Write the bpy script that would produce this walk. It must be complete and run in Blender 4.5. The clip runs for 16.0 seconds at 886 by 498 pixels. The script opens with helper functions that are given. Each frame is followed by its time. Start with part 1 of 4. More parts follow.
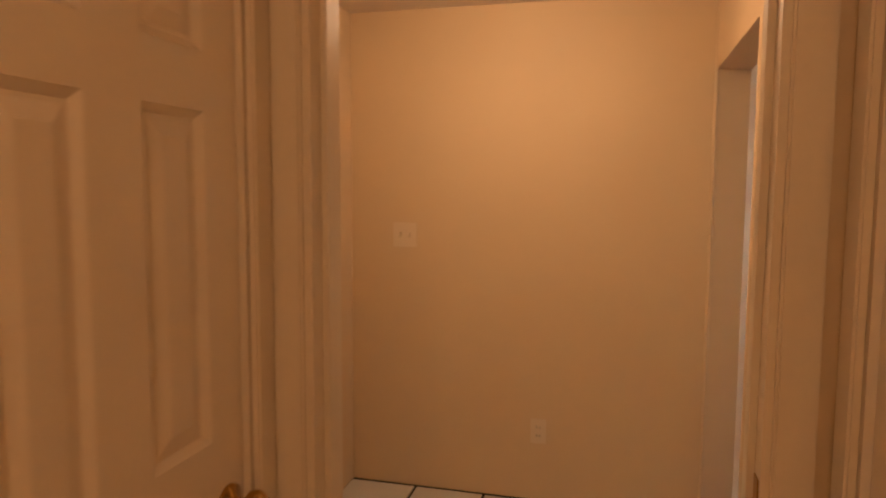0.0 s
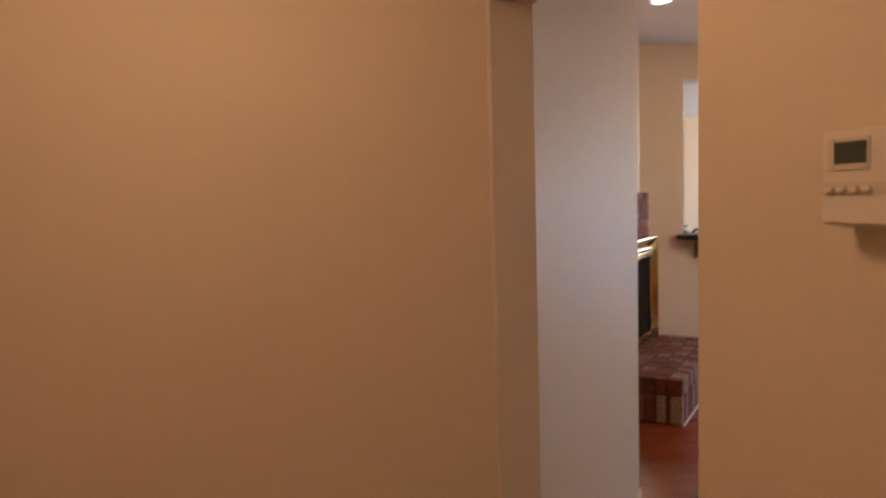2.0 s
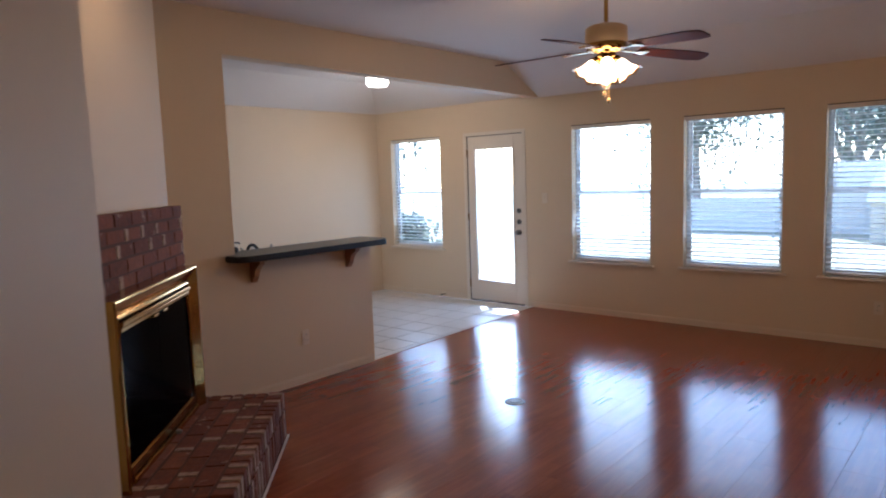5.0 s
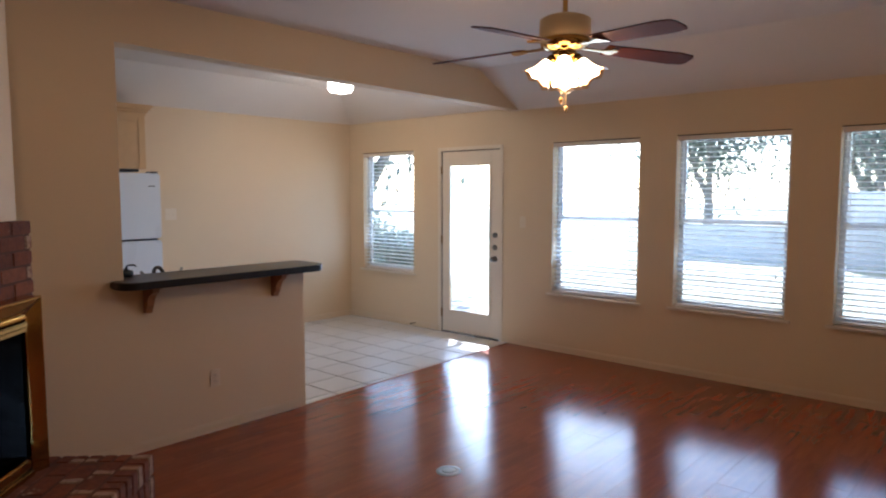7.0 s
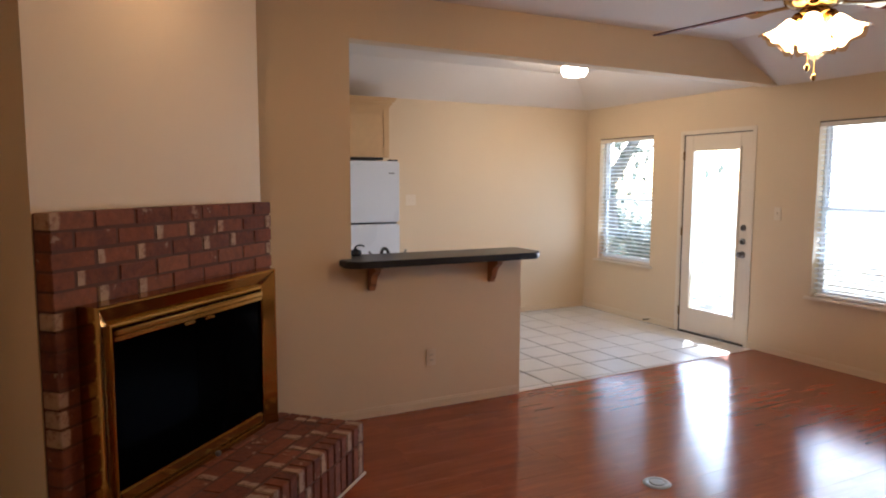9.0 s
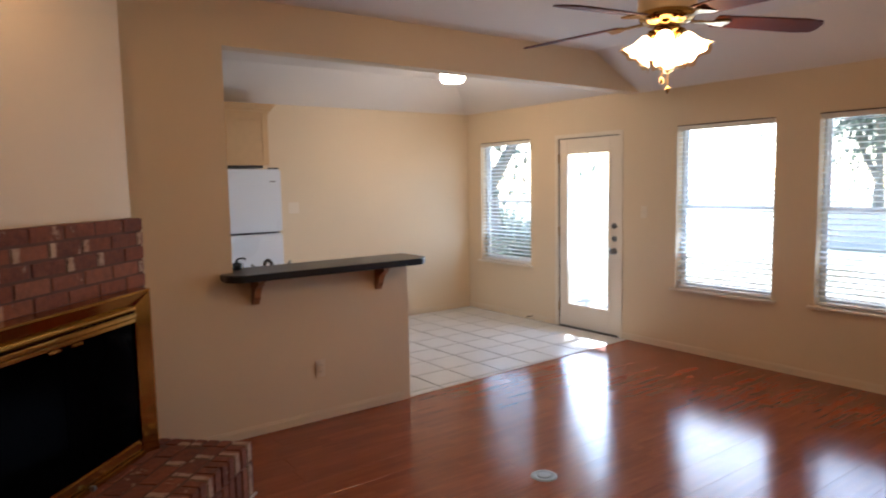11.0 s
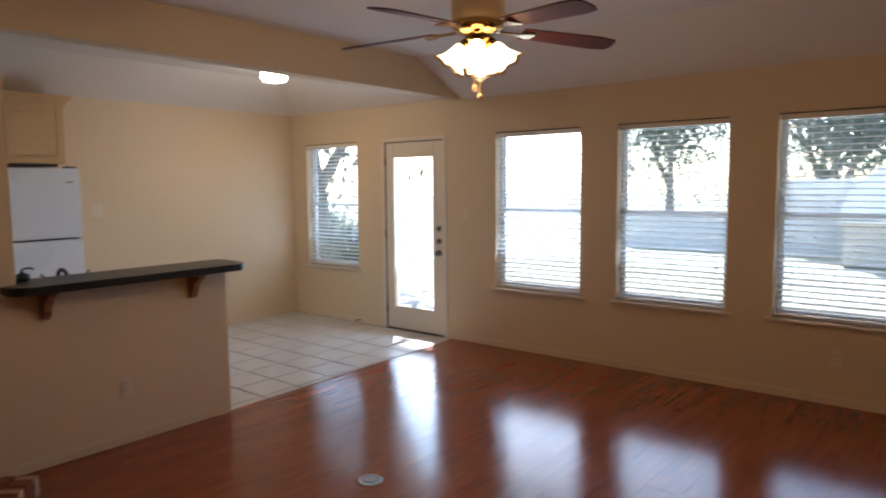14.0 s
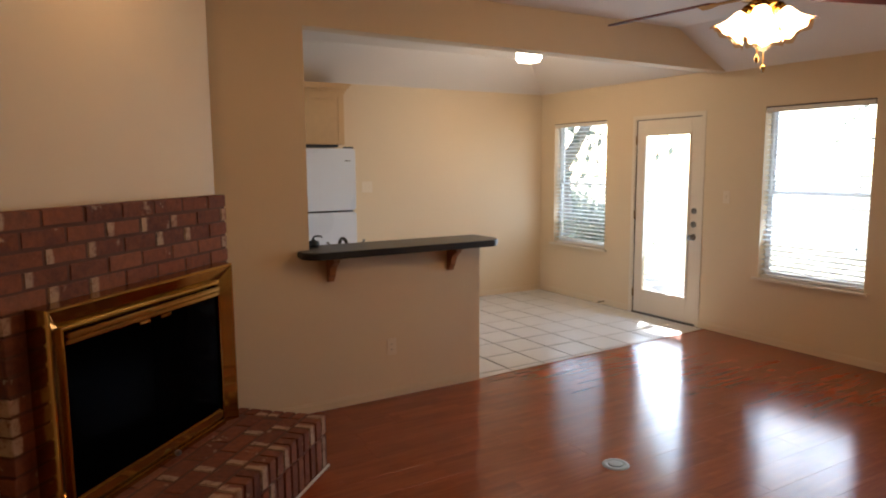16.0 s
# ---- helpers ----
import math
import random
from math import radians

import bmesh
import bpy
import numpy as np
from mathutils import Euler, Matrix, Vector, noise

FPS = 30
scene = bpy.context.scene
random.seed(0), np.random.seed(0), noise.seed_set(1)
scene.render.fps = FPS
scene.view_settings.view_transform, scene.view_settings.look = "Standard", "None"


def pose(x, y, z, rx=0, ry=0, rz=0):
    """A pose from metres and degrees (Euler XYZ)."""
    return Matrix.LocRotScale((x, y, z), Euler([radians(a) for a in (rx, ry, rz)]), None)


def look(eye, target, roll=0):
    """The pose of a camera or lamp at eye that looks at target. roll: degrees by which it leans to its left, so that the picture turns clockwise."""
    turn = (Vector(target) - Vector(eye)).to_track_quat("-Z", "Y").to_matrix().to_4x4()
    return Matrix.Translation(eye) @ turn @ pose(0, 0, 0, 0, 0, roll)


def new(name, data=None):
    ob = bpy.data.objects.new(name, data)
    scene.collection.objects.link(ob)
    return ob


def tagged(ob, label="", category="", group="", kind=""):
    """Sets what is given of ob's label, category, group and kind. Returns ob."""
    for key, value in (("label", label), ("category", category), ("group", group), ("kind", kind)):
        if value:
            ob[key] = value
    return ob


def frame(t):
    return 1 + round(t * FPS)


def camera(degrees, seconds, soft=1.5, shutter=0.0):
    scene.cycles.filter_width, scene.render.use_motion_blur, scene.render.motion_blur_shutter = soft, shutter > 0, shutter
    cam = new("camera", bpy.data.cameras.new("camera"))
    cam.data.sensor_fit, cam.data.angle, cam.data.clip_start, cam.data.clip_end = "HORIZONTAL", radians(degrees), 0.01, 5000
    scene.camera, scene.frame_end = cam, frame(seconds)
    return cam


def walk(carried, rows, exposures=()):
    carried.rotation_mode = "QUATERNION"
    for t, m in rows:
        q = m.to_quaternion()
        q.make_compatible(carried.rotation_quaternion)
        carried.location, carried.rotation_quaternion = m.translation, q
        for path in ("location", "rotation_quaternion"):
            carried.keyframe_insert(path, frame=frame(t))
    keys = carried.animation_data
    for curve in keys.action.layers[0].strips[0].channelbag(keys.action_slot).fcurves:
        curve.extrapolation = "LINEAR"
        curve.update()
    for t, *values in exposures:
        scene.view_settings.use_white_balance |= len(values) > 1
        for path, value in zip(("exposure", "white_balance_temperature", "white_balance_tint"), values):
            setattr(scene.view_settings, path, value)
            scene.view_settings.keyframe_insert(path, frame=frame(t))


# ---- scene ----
cam = camera(66.8, 16.0, soft=2.0, shutter=0.3)
EXPOSURES = [(0.0, 3.45, 6150, 10), (1.0, 3.2, 5420, 10), (1.6, 3.08, 5230, 11), (2.2, 2.95, 5050, 11), (2.6, 2.87, 4750, 10), (3.1, 2.75, 4400, 11), (3.5, 2.62, 4350, 12), (4.2, 2.3, 4600, 13), (6.5, 1.95, 4950, 12), (7.0, 2.03, 5150, 12), (8.0, 2.2, 5450, 13), (10.3, 2.62, 5600, 13), (11.0, 2.35, 5450, 12), (12.0, 1.93, 5300, 11), (12.5, 1.83, 5250, 11), (14.5, 1.86, 5650, 11), (16.0, 2.24, 6050, 11)]
PATH = [
    (0, (7.734, -7.358, 1.44), (5.807, -7.861, 1.263), 0.3),
    (0.2, (7.592, -7.361, 1.432), (5.645, -7.794, 1.282), -0.9),
    (0.5, (7.387, -7.41, 1.434), (5.405, -7.658, 1.345), 0.4),
    (0.7, (7.284, -7.444, 1.444), (5.298, -7.638, 1.301), -0.2),
    (1, (7.068, -7.517, 1.44), (5.075, -7.522, 1.266), -0.6),
    (1.3, (6.845, -7.564, 1.468), (4.863, -7.362, 1.289), -1.0),
    (1.5, (6.737, -7.598, 1.462), (4.774, -7.313, 1.203), -1.1),
    (1.8, (6.55, -7.595, 1.455), (4.615, -7.202, 1.139), -2.1),
    (2, (6.378, -7.535, 1.425), (4.442, -7.054, 1.282), -1.6),
    (2.2, (6.228, -7.49, 1.52), (4.311, -6.932, 1.399), -0.4),
    (2.5, (6.043, -7.458, 1.519), (4.187, -6.734, 1.348), 1.4),
    (2.6, (5.971, -7.444, 1.524), (4.153, -6.63, 1.347), 0.8),
    (2.8, (5.802, -7.401, 1.557), (4.098, -6.363, 1.417), -0.7),
    (3, (5.666, -7.358, 1.581), (4.09, -6.131, 1.488), -1.7),
    (3.5, (5.451, -7.24, 1.574), (4.055, -5.811, 1.473), 0.5),
    (4, (5.268, -7.02, 1.596), (3.924, -5.548, 1.432), -1.8),
    (6.5, (5.165, -5.91, 1.512), (3.919, -4.365, 1.266), -0.7),
    (7, (5.081, -5.662, 1.579), (3.754, -4.176, 1.412), -0.0),
    (7.5, (5.051, -5.534, 1.556), (3.516, -4.259, 1.421), 0.0),
    (8, (5.125, -5.382, 1.555), (3.345, -4.492, 1.361), 0.3),
    (10.5, (5.125, -5.41, 1.57), (3.422, -4.385, 1.352), -1.1),
    (11, (5.147, -5.389, 1.595), (3.547, -4.205, 1.399), -1.1),
    (11.5, (5.163, -5.363, 1.595), (3.719, -3.994, 1.398), -1.0),
    (12, (5.191, -5.334, 1.6), (3.94, -3.786, 1.402), -0.7),
    (12.5, (5.221, -5.298, 1.591), (4.196, -3.591, 1.401), -0.4),
    (13, (5.238, -5.277, 1.606), (4.342, -3.5, 1.407), -0.5),
    (13.5, (5.208, -5.295, 1.595), (4.183, -3.589, 1.4), -0.5),
    (14, (5.163, -5.321, 1.592), (3.903, -3.78, 1.398), -0.6),
    (14.5, (5.129, -5.357, 1.594), (3.619, -4.063, 1.381), -1.5),
    (15, (5.104, -5.388, 1.597), (3.449, -4.287, 1.368), -1.1),
    (15.5, (5.111, -5.399, 1.594), (3.399, -4.393, 1.358), -0.7),
    (16, (5.107, -5.407, 1.597), (3.401, -4.394, 1.347), -0.4),
]
walk(cam, [(t, look(eye, target, roll)) for t, eye, target, roll in PATH], EXPOSURES)

# ---- world, sun and lamps ----
world = bpy.data.worlds.new("sky")
scene.world = world
world.use_nodes = True
wn = world.node_tree
sky = wn.nodes.new("ShaderNodeTexSky")
sky.sky_type, sky.sun_disc = "NISHITA", False
SUN_EL, SUN_AZ = 36.0, 128.0            # the sun's height, and the way it lies (degrees, counted from +x to +y)
sky.sun_elevation = radians(SUN_EL)
sky.sun_rotation = radians(90.0 - SUN_AZ)
wn.links.new(sky.outputs[0], wn.nodes["Background"].inputs[0])
wn.nodes["Background"].inputs[1].default_value = 0.15

sun = new("sun", bpy.data.lights.new("sun", "SUN"))
sun.data.energy, sun.data.angle, sun.data.color = 5.0, radians(0.55), (1.0, 0.95, 0.87)
az, el = radians(SUN_AZ), radians(SUN_EL)
sun.matrix_world = look((0, 6, 12), Vector((0, 6, 12)) - Vector((math.cos(az) * math.cos(el), math.sin(az) * math.cos(el), math.sin(el))))


def lamp(name, kind, where, watts, colour, size=0.1, target=None):
    data = bpy.data.lights.new(name, kind)
    data.energy, data.color = watts, colour
    if kind == "AREA":
        data.size = size
    else:
        data.shadow_soft_size = size
    ob = new(name, data)
    ob.matrix_world = look(where, target or (where[0], where[1] + 1e-4, where[2] - 1))
    return ob


WARM = (1.0, 0.60, 0.27)
# foyer and hall lamps are assumed: unseen sources added to brighten those walls
lamp("foyer_fill", "POINT", (5.60, -7.75, 2.05), 0.95, (1.0, 0.59, 0.32), 0.10)
lamp("hall_fill", "POINT", (8.50, -7.50, 2.05), 1.05, (1.0, 0.57, 0.28), 0.10)
lamp("fan_bulb", "POINT", (3.27, -2.73, 2.06), 3.1, WARM, 0.12)
lamp("kitchen_bulb", "AREA", (-0.27, -1.22, 2.56), 1.5, WARM, 0.18)
lamp("recessed_bulb", "AREA", (2.24, -4.94, 2.70), 0.55, WARM, 0.12)
# daylight through each opening, most of it thrown up from the sunlit ground
for x0, x1, z0, z1, power in ((-1.31, -0.44, 0.63, 2.05, 1.35), (0.11, 0.69, 0.24, 1.89, 4.3), (1.47, 2.37, 0.59, 2.05, 2.1), (2.71, 3.61, 0.59, 2.05, 1.0), (3.95, 4.85, 0.59, 2.05, 0.55)):
    data = bpy.data.lights.new("window_daylight", "AREA")
    data.shape, data.size, data.size_y, data.energy, data.color = "RECTANGLE", x1 - x0, z1 - z0, power * (x1 - x0) * (z1 - z0), (0.63, 0.80, 1.0)
    ob = new("window_daylight", data)
    ob.matrix_world = look(((x0 + x1) / 2, 0.17, (z0 + z1) / 2), ((x0 + x1) / 2, -1, (z0 + z1) / 2 + 0.42))


# ---- materials ----
def nodes_of(name):
    m = bpy.data.materials.new(name)
    m.use_nodes = True
    return m, m.node_tree, m.node_tree.nodes["Principled BSDF"]


def add(tree, kind, **inputs):
    n = tree.nodes.new(kind)
    for k, v in inputs.items():
        n.inputs[k.replace("_", " ")].default_value = v
    return n


def ramp(tree, fac, stops):
    r = tree.nodes.new("ShaderNodeValToRGB")
    while len(r.color_ramp.elements) < len(stops):
        r.color_ramp.elements.new(0.5)
    for e, (p, c) in zip(r.color_ramp.elements, stops):
        e.position, e.color = p, (*c, 1)
    tree.links.new(fac, r.inputs[0])
    return r.outputs[0]


def mix(tree, fac, a, b, mode="MIX"):
    n = tree.nodes.new("ShaderNodeMix")
    n.data_type, n.blend_type = "RGBA", mode
    for sock, v in ((n.inputs[0], fac), (n.inputs[6], a), (n.inputs[7], b)):
        if hasattr(v, "links"):
            tree.links.new(v, sock)
        elif isinstance(v, tuple):
            sock.default_value = (*v, 1)
        else:
            sock.default_value = v
    return n.outputs[2]


def bump(tree, bsdf, height, strength, distance):
    b = add(tree, "ShaderNodeBump", Strength=strength, Distance=distance)
    tree.links.new(height, b.inputs["Height"])
    tree.links.new(b.outputs[0], bsdf.inputs["Normal"])


def coords(tree, scale=(1, 1, 1), turn=(0, 0, 0)):
    c = tree.nodes.new("ShaderNodeTexCoord")
    m = tree.nodes.new("ShaderNodeMapping")
    m.inputs["Scale"].default_value, m.inputs["Rotation"].default_value = scale, turn
    tree.links.new(c.outputs["Object"], m.inputs[0])
    return m.outputs[0]


def noise_of(tree, vec, scale, detail=3.0, rough=0.5):
    n = add(tree, "ShaderNodeTexNoise", Scale=scale, Detail=detail, Roughness=rough)
    tree.links.new(vec, n.inputs["Vector"])
    return n.outputs[0]


def plain(name, colour, rough=0.5, metal=0.0, vary=0.06, grain=60.0, relief=0.0, wear=0.05, coat=0.0, spec=0.5):
    """A painted, moulded or cast surface with slight mottling at two scales."""
    m, t, b = nodes_of(name)
    v = coords(t)
    big, fine = noise_of(t, v, 2.3, 4), noise_of(t, v, grain, 3)
    dark = tuple(c * (1 - vary) for c in colour)
    light = tuple(min(1, c * (1 + vary)) for c in colour)
    c = mix(t, big, dark, light)
    c = mix(t, wear, c, ramp(t, fine, [(0.35, tuple(x * 0.7 for x in colour)), (0.65, colour)]))
    t.links.new(c, b.inputs["Base Color"])
    b.inputs["Metallic"].default_value = metal
    r = t.nodes.new("ShaderNodeMapRange")
    r.inputs[3].default_value, r.inputs[4].default_value = rough * 0.85, min(1, rough * 1.15)
    t.links.new(big, r.inputs[0])
    t.links.new(r.outputs[0], b.inputs["Roughness"])
    b.inputs["Specular IOR Level"].default_value = spec
    b.inputs["Coat Weight"].default_value = coat
    if relief:
        bump(t, b, fine, relief, 0.002)
    return m


def wood_floor():
    m, t, b = nodes_of("laminate")
    v = coords(t)
    info = t.nodes.new("ShaderNodeObjectInfo")
    geo = t.nodes.new("ShaderNodeNewGeometry")
    seed = add(t, "ShaderNodeMath")
    t.links.new(info.outputs["Random"], seed.inputs[0])
    t.links.new(geo.outputs["Random Per Island"], seed.inputs[1])
    shift = t.nodes.new("ShaderNodeCombineXYZ")
    mul = add(t, "ShaderNodeMath")
    mul.operation = "MULTIPLY"
    mul.inputs[1].default_value = 37.0
    t.links.new(seed.outputs[0], mul.inputs[0])
    t.links.new(mul.outputs[0], shift.inputs[0])
    t.links.new(mul.outputs[0], shift.inputs[1])
    va = t.nodes.new("ShaderNodeVectorMath")
    t.links.new(v, va.inputs[0])
    t.links.new(shift.outputs[0], va.inputs[1])
    st = t.nodes.new("ShaderNodeMapping")
    st.inputs["Scale"].default_value = (26, 2.2, 1)
    t.links.new(va.outputs[0], st.inputs[0])
    g = noise_of(t, st.outputs[0], 1.0, 6, 0.65)
    st2 = t.nodes.new("ShaderNodeMapping")
    st2.inputs["Scale"].default_value = (120, 5, 1)
    t.links.new(va.outputs[0], st2.inputs[0])
    g2 = noise_of(t, st2.outputs[0], 1.0, 3, 0.6)
    c = ramp(t, g, [(0.22, (0.15, 0.027, 0.007)), (0.5, (0.215, 0.043, 0.012)), (0.80, (0.28, 0.064, 0.018))])
    c = mix(t, 0.14, c, ramp(t, g2, [(0.3, (0.12, 0.024, 0.010)), (0.7, (0.30, 0.080, 0.032))]))
    tone = ramp(t, seed.outputs[0], [(0.0, (0.84, 0.84, 0.84)), (1.0, (1.08, 1.08, 1.06))])
    c = mix(t, 1.0, c, tone, "MULTIPLY")
    along = t.nodes.new("ShaderNodeMapping")
    along.inputs["Rotation"].default_value = (0, 0, radians(90))
    t.links.new(va.outputs[0], along.inputs[0])
    strip = add(t, "ShaderNodeTexBrick", Scale=1.0, Mortar_Size=0.0, Brick_Width=0.43, Row_Height=0.064)
    strip.inputs["Color1"].default_value, strip.inputs["Color2"].default_value = (0.86, 0.84, 0.82, 1), (1.06, 1.06, 1.05, 1)
    strip.offset = 0.37
    t.links.new(along.outputs[0], strip.inputs["Vector"])
    c = mix(t, 1.0, c, strip.outputs[0], "MULTIPLY")
    t.links.new(c, b.inputs["Base Color"])
    scuff = noise_of(t, coords(t), 3.0, 5, 0.6)
    r = t.nodes.new("ShaderNodeMapRange")
    r.inputs[3].default_value, r.inputs[4].default_value = 0.11, 0.21
    t.links.new(scuff, r.inputs[0])
    t.links.new(r.outputs[0], b.inputs["Roughness"])
    b.inputs["Specular IOR Level"].default_value = 0.5
    bump(t, b, g2, 0.035, 0.0004)
    return m


def brick_material():
    m, t, b = nodes_of("old_brick")
    info = t.nodes.new("ShaderNodeObjectInfo")
    far = add(t, "ShaderNodeMath")
    far.operation = "MULTIPLY"
    far.inputs[1].default_value = 53.0
    t.links.new(info.outputs["Random"], far.inputs[0])
    here = coords(t)
    off = t.nodes.new("ShaderNodeVectorMath")
    t.links.new(here, off.inputs[0])
    t.links.new(far.outputs[0], off.inputs[1])
    v = off.outputs[0]
    mott, coarse = noise_of(t, v, 34, 5, 0.65), noise_of(t, v, 9, 4, 0.6)
    tone = ramp(t, info.outputs["Random"], [(0.0, (0.09, 0.020, 0.006)), (0.4, (0.17, 0.038, 0.010)), (0.8, (0.22, 0.054, 0.014)), (1.0, (0.26, 0.09, 0.035))])
    c = mix(t, 0.45, tone, ramp(t, mott, [(0.3, (0.07, 0.017, 0.005)), (0.7, (0.26, 0.068, 0.018))]))
    c = mix(t, ramp(t, coarse, [(0.30, (0.55, 0.55, 0.55)), (0.46, (0, 0, 0))]), c, (0.08, 0.024, 0.012))
    # pale mortar wash left on one end of some bricks, and in spots
    cut = t.nodes.new("ShaderNodeSeparateXYZ")
    t.links.new(here, cut.inputs[0])
    edge = add(t, "ShaderNodeMath")
    edge.operation = "MULTIPLY_ADD"
    t.links.new(coarse, edge.inputs[0])
    edge.inputs[1].default_value = 0.05
    t.links.new(cut.outputs[0], edge.inputs[2])
    end = ramp(t, edge.outputs[0], [(0.060, (1, 1, 1)), (0.070, (0, 0, 0))])
    some = add(t, "ShaderNodeMath")
    some.operation = "FRACT"
    t.links.new(far.outputs[0], some.inputs[0])
    pick = ramp(t, some.outputs[0], [(0.60, (0, 0, 0)), (0.64, (0.75, 0.75, 0.75))])
    wash = mix(t, 1.0, end, pick, "MULTIPLY")
    wash = mix(t, 1.0, wash, ramp(t, mott, [(0.34, (0.35, 0.35, 0.35)), (0.52, (1, 1, 1))]), "MULTIPLY")
    c = mix(t, wash, c, (0.46, 0.31, 0.19))
    c = mix(t, ramp(t, noise_of(t, v, 15, 3, 0.6), [(0.64, (0, 0, 0)), (0.70, (0.6, 0.6, 0.6))]), c, (0.42, 0.27, 0.16))
    t.links.new(c, b.inputs["Base Color"])
    b.inputs["Roughness"].default_value = 0.85
    bump(t, b, mott, 0.7, 0.005)
    return m


def tile_material():
    m, t, b = nodes_of("glazed_tile")
    v = coords(t)
    info = t.nodes.new("ShaderNodeObjectInfo")
    cloud = noise_of(t, v, 6, 4)
    c = mix(t, cloud, (0.54, 0.52, 0.48), (0.66, 0.64, 0.60))
    c = mix(t, 1.0, c, ramp(t, info.outputs["Random"], [(0, (0.94, 0.94, 0.94)), (1, (1, 1, 1))]), "MULTIPLY")
    t.links.new(c, b.inputs["Base Color"])
    b.inputs["Roughness"].default_value = 0.28
    bump(t, b, noise_of(t, v, 14, 3), 0.08, 0.003)
    return m


def glow(name, colour, strength):
    m, t, b = nodes_of(name)
    b.inputs["Base Color"].default_value = (0.9, 0.88, 0.84, 1)
    b.inputs["Emission Color"].default_value = (*colour, 1)
    b.inputs["Emission Strength"].default_value = strength
    b.inputs["Roughness"].default_value = 0.35
    return m


def glass_material():
    m, t, b = nodes_of("window_glass")
    t.nodes.remove(b)
    out = t.nodes["Material Output"]
    clear, gloss, f = t.nodes.new("ShaderNodeBsdfTransparent"), t.nodes.new("ShaderNodeBsdfGlossy"), t.nodes.new("ShaderNodeLayerWeight")
    clear.inputs[0].default_value = (0.95, 0.97, 0.97, 1)
    gloss.inputs["Roughness"].default_value = 0.02
    f.inputs["Blend"].default_value = 0.5
    steep = add(t, "ShaderNodeMath")
    steep.operation = "POWER"
    steep.inputs[1].default_value = 4.0
    t.links.new(f.outputs["Facing"], steep.inputs[0])
    low = t.nodes.new("ShaderNodeMapRange")
    low.inputs[3].default_value, low.inputs[4].default_value = 0.04, 0.9
    t.links.new(steep.outputs[0], low.inputs[0])
    s = t.nodes.new("ShaderNodeMixShader")
    t.links.new(low.outputs[0], s.inputs[0])
    t.links.new(clear.outputs[0], s.inputs[1])
    t.links.new(gloss.outputs[0], s.inputs[2])
    t.links.new(s.outputs[0], out.inputs[0])
    return m


def leaf_material(name, a, c):
    m, t, b = nodes_of(name)
    geo = t.nodes.new("ShaderNodeNewGeometry")
    t.links.new(ramp(t, geo.outputs["Random Per Island"], [(0, a), (1, c)]), b.inputs["Base Color"])
    b.inputs["Roughness"].default_value = 0.6
    lit = t.nodes.new("ShaderNodeBsdfTranslucent")
    lit.inputs[0].default_value = (0.17, 0.20, 0.17, 1)
    both = t.nodes.new("ShaderNodeMixShader")
    both.inputs[0].default_value = 0.45
    t.links.new(b.outputs[0], both.inputs[1])
    t.links.new(lit.outputs[0], both.inputs[2])
    t.links.new(both.outputs[0], t.nodes["Material Output"].inputs[0])
    return m


def ground_material():
    m, t, b = nodes_of("lawn")
    v = coords(t)
    big, fine = noise_of(t, v, 0.35, 5, 0.6), noise_of(t, v, 9, 5, 0.7)
    c = ramp(t, big, [(0.32, (0.20, 0.20, 0.09)), (0.5, (0.46, 0.42, 0.29)), (0.7, (0.56, 0.51, 0.38))])
    c = mix(t, 0.4, c, ramp(t, fine, [(0.3, (0.16, 0.16, 0.07)), (0.7, (0.56, 0.52, 0.39))]))
    t.links.new(c, b.inputs["Base Color"])
    b.inputs["Roughness"].default_value = 0.95
    bump(t, b, fine, 0.6, 0.03)
    return m


WALL = plain("cream_wall_paint", (0.66, 0.51, 0.325), 0.6, vary=0.025, grain=220, relief=0.12, wear=0.03)
CEIL = plain("ceiling_paint", (0.72, 0.635, 0.54), 0.8, vary=0.03, grain=160, relief=0.35, wear=0.05)
TRIM = plain("trim_paint", (0.70, 0.60, 0.465), 0.38, vary=0.03, grain=90, relief=0.05)
SKIRT = plain("skirting_paint", (0.66, 0.52, 0.345), 0.45, vary=0.04, grain=90, relief=0.05)
DOORP = plain("door_paint", (0.72, 0.62, 0.49), 0.36, vary=0.03, grain=90, relief=0.05)
VINYL = plain("white_vinyl", (0.80, 0.81, 0.82), 0.35, vary=0.02)
RAIL = plain("blind_rail", (0.74, 0.66, 0.56), 0.45, vary=0.03)
SLAT = plain("blind_slat", (0.80, 0.80, 0.79), 0.45, vary=0.02)
through_light, blend = SLAT.node_tree.nodes.new("ShaderNodeBsdfTranslucent"), SLAT.node_tree.nodes.new("ShaderNodeMixShader")
through_light.inputs[0].default_value = (0.90, 0.91, 0.92, 1)
blend.inputs[0].default_value = 0.55
SLAT.node_tree.links.new(SLAT.node_tree.nodes["Principled BSDF"].outputs[0], blend.inputs[1])
SLAT.node_tree.links.new(through_light.outputs[0], blend.inputs[2])
SLAT.node_tree.links.new(blend.outputs[0], SLAT.node_tree.nodes["Material Output"].inputs[0])
PLATE = plain("plate_plastic", (0.70, 0.58, 0.43), 0.32, vary=0.02)
BEIGE = plain("beige_plastic", (0.62, 0.50, 0.34), 0.4, vary=0.03)
DARK = plain("dark_plastic", (0.02, 0.02, 0.022), 0.35)
LCD = plain("lcd_glass", (0.05, 0.06, 0.05), 0.15)
BLACKTOP = plain("black_laminate", (0.013, 0.012, 0.013), 0.36, vary=0.3, grain=140, wear=0.35, spec=0.35)
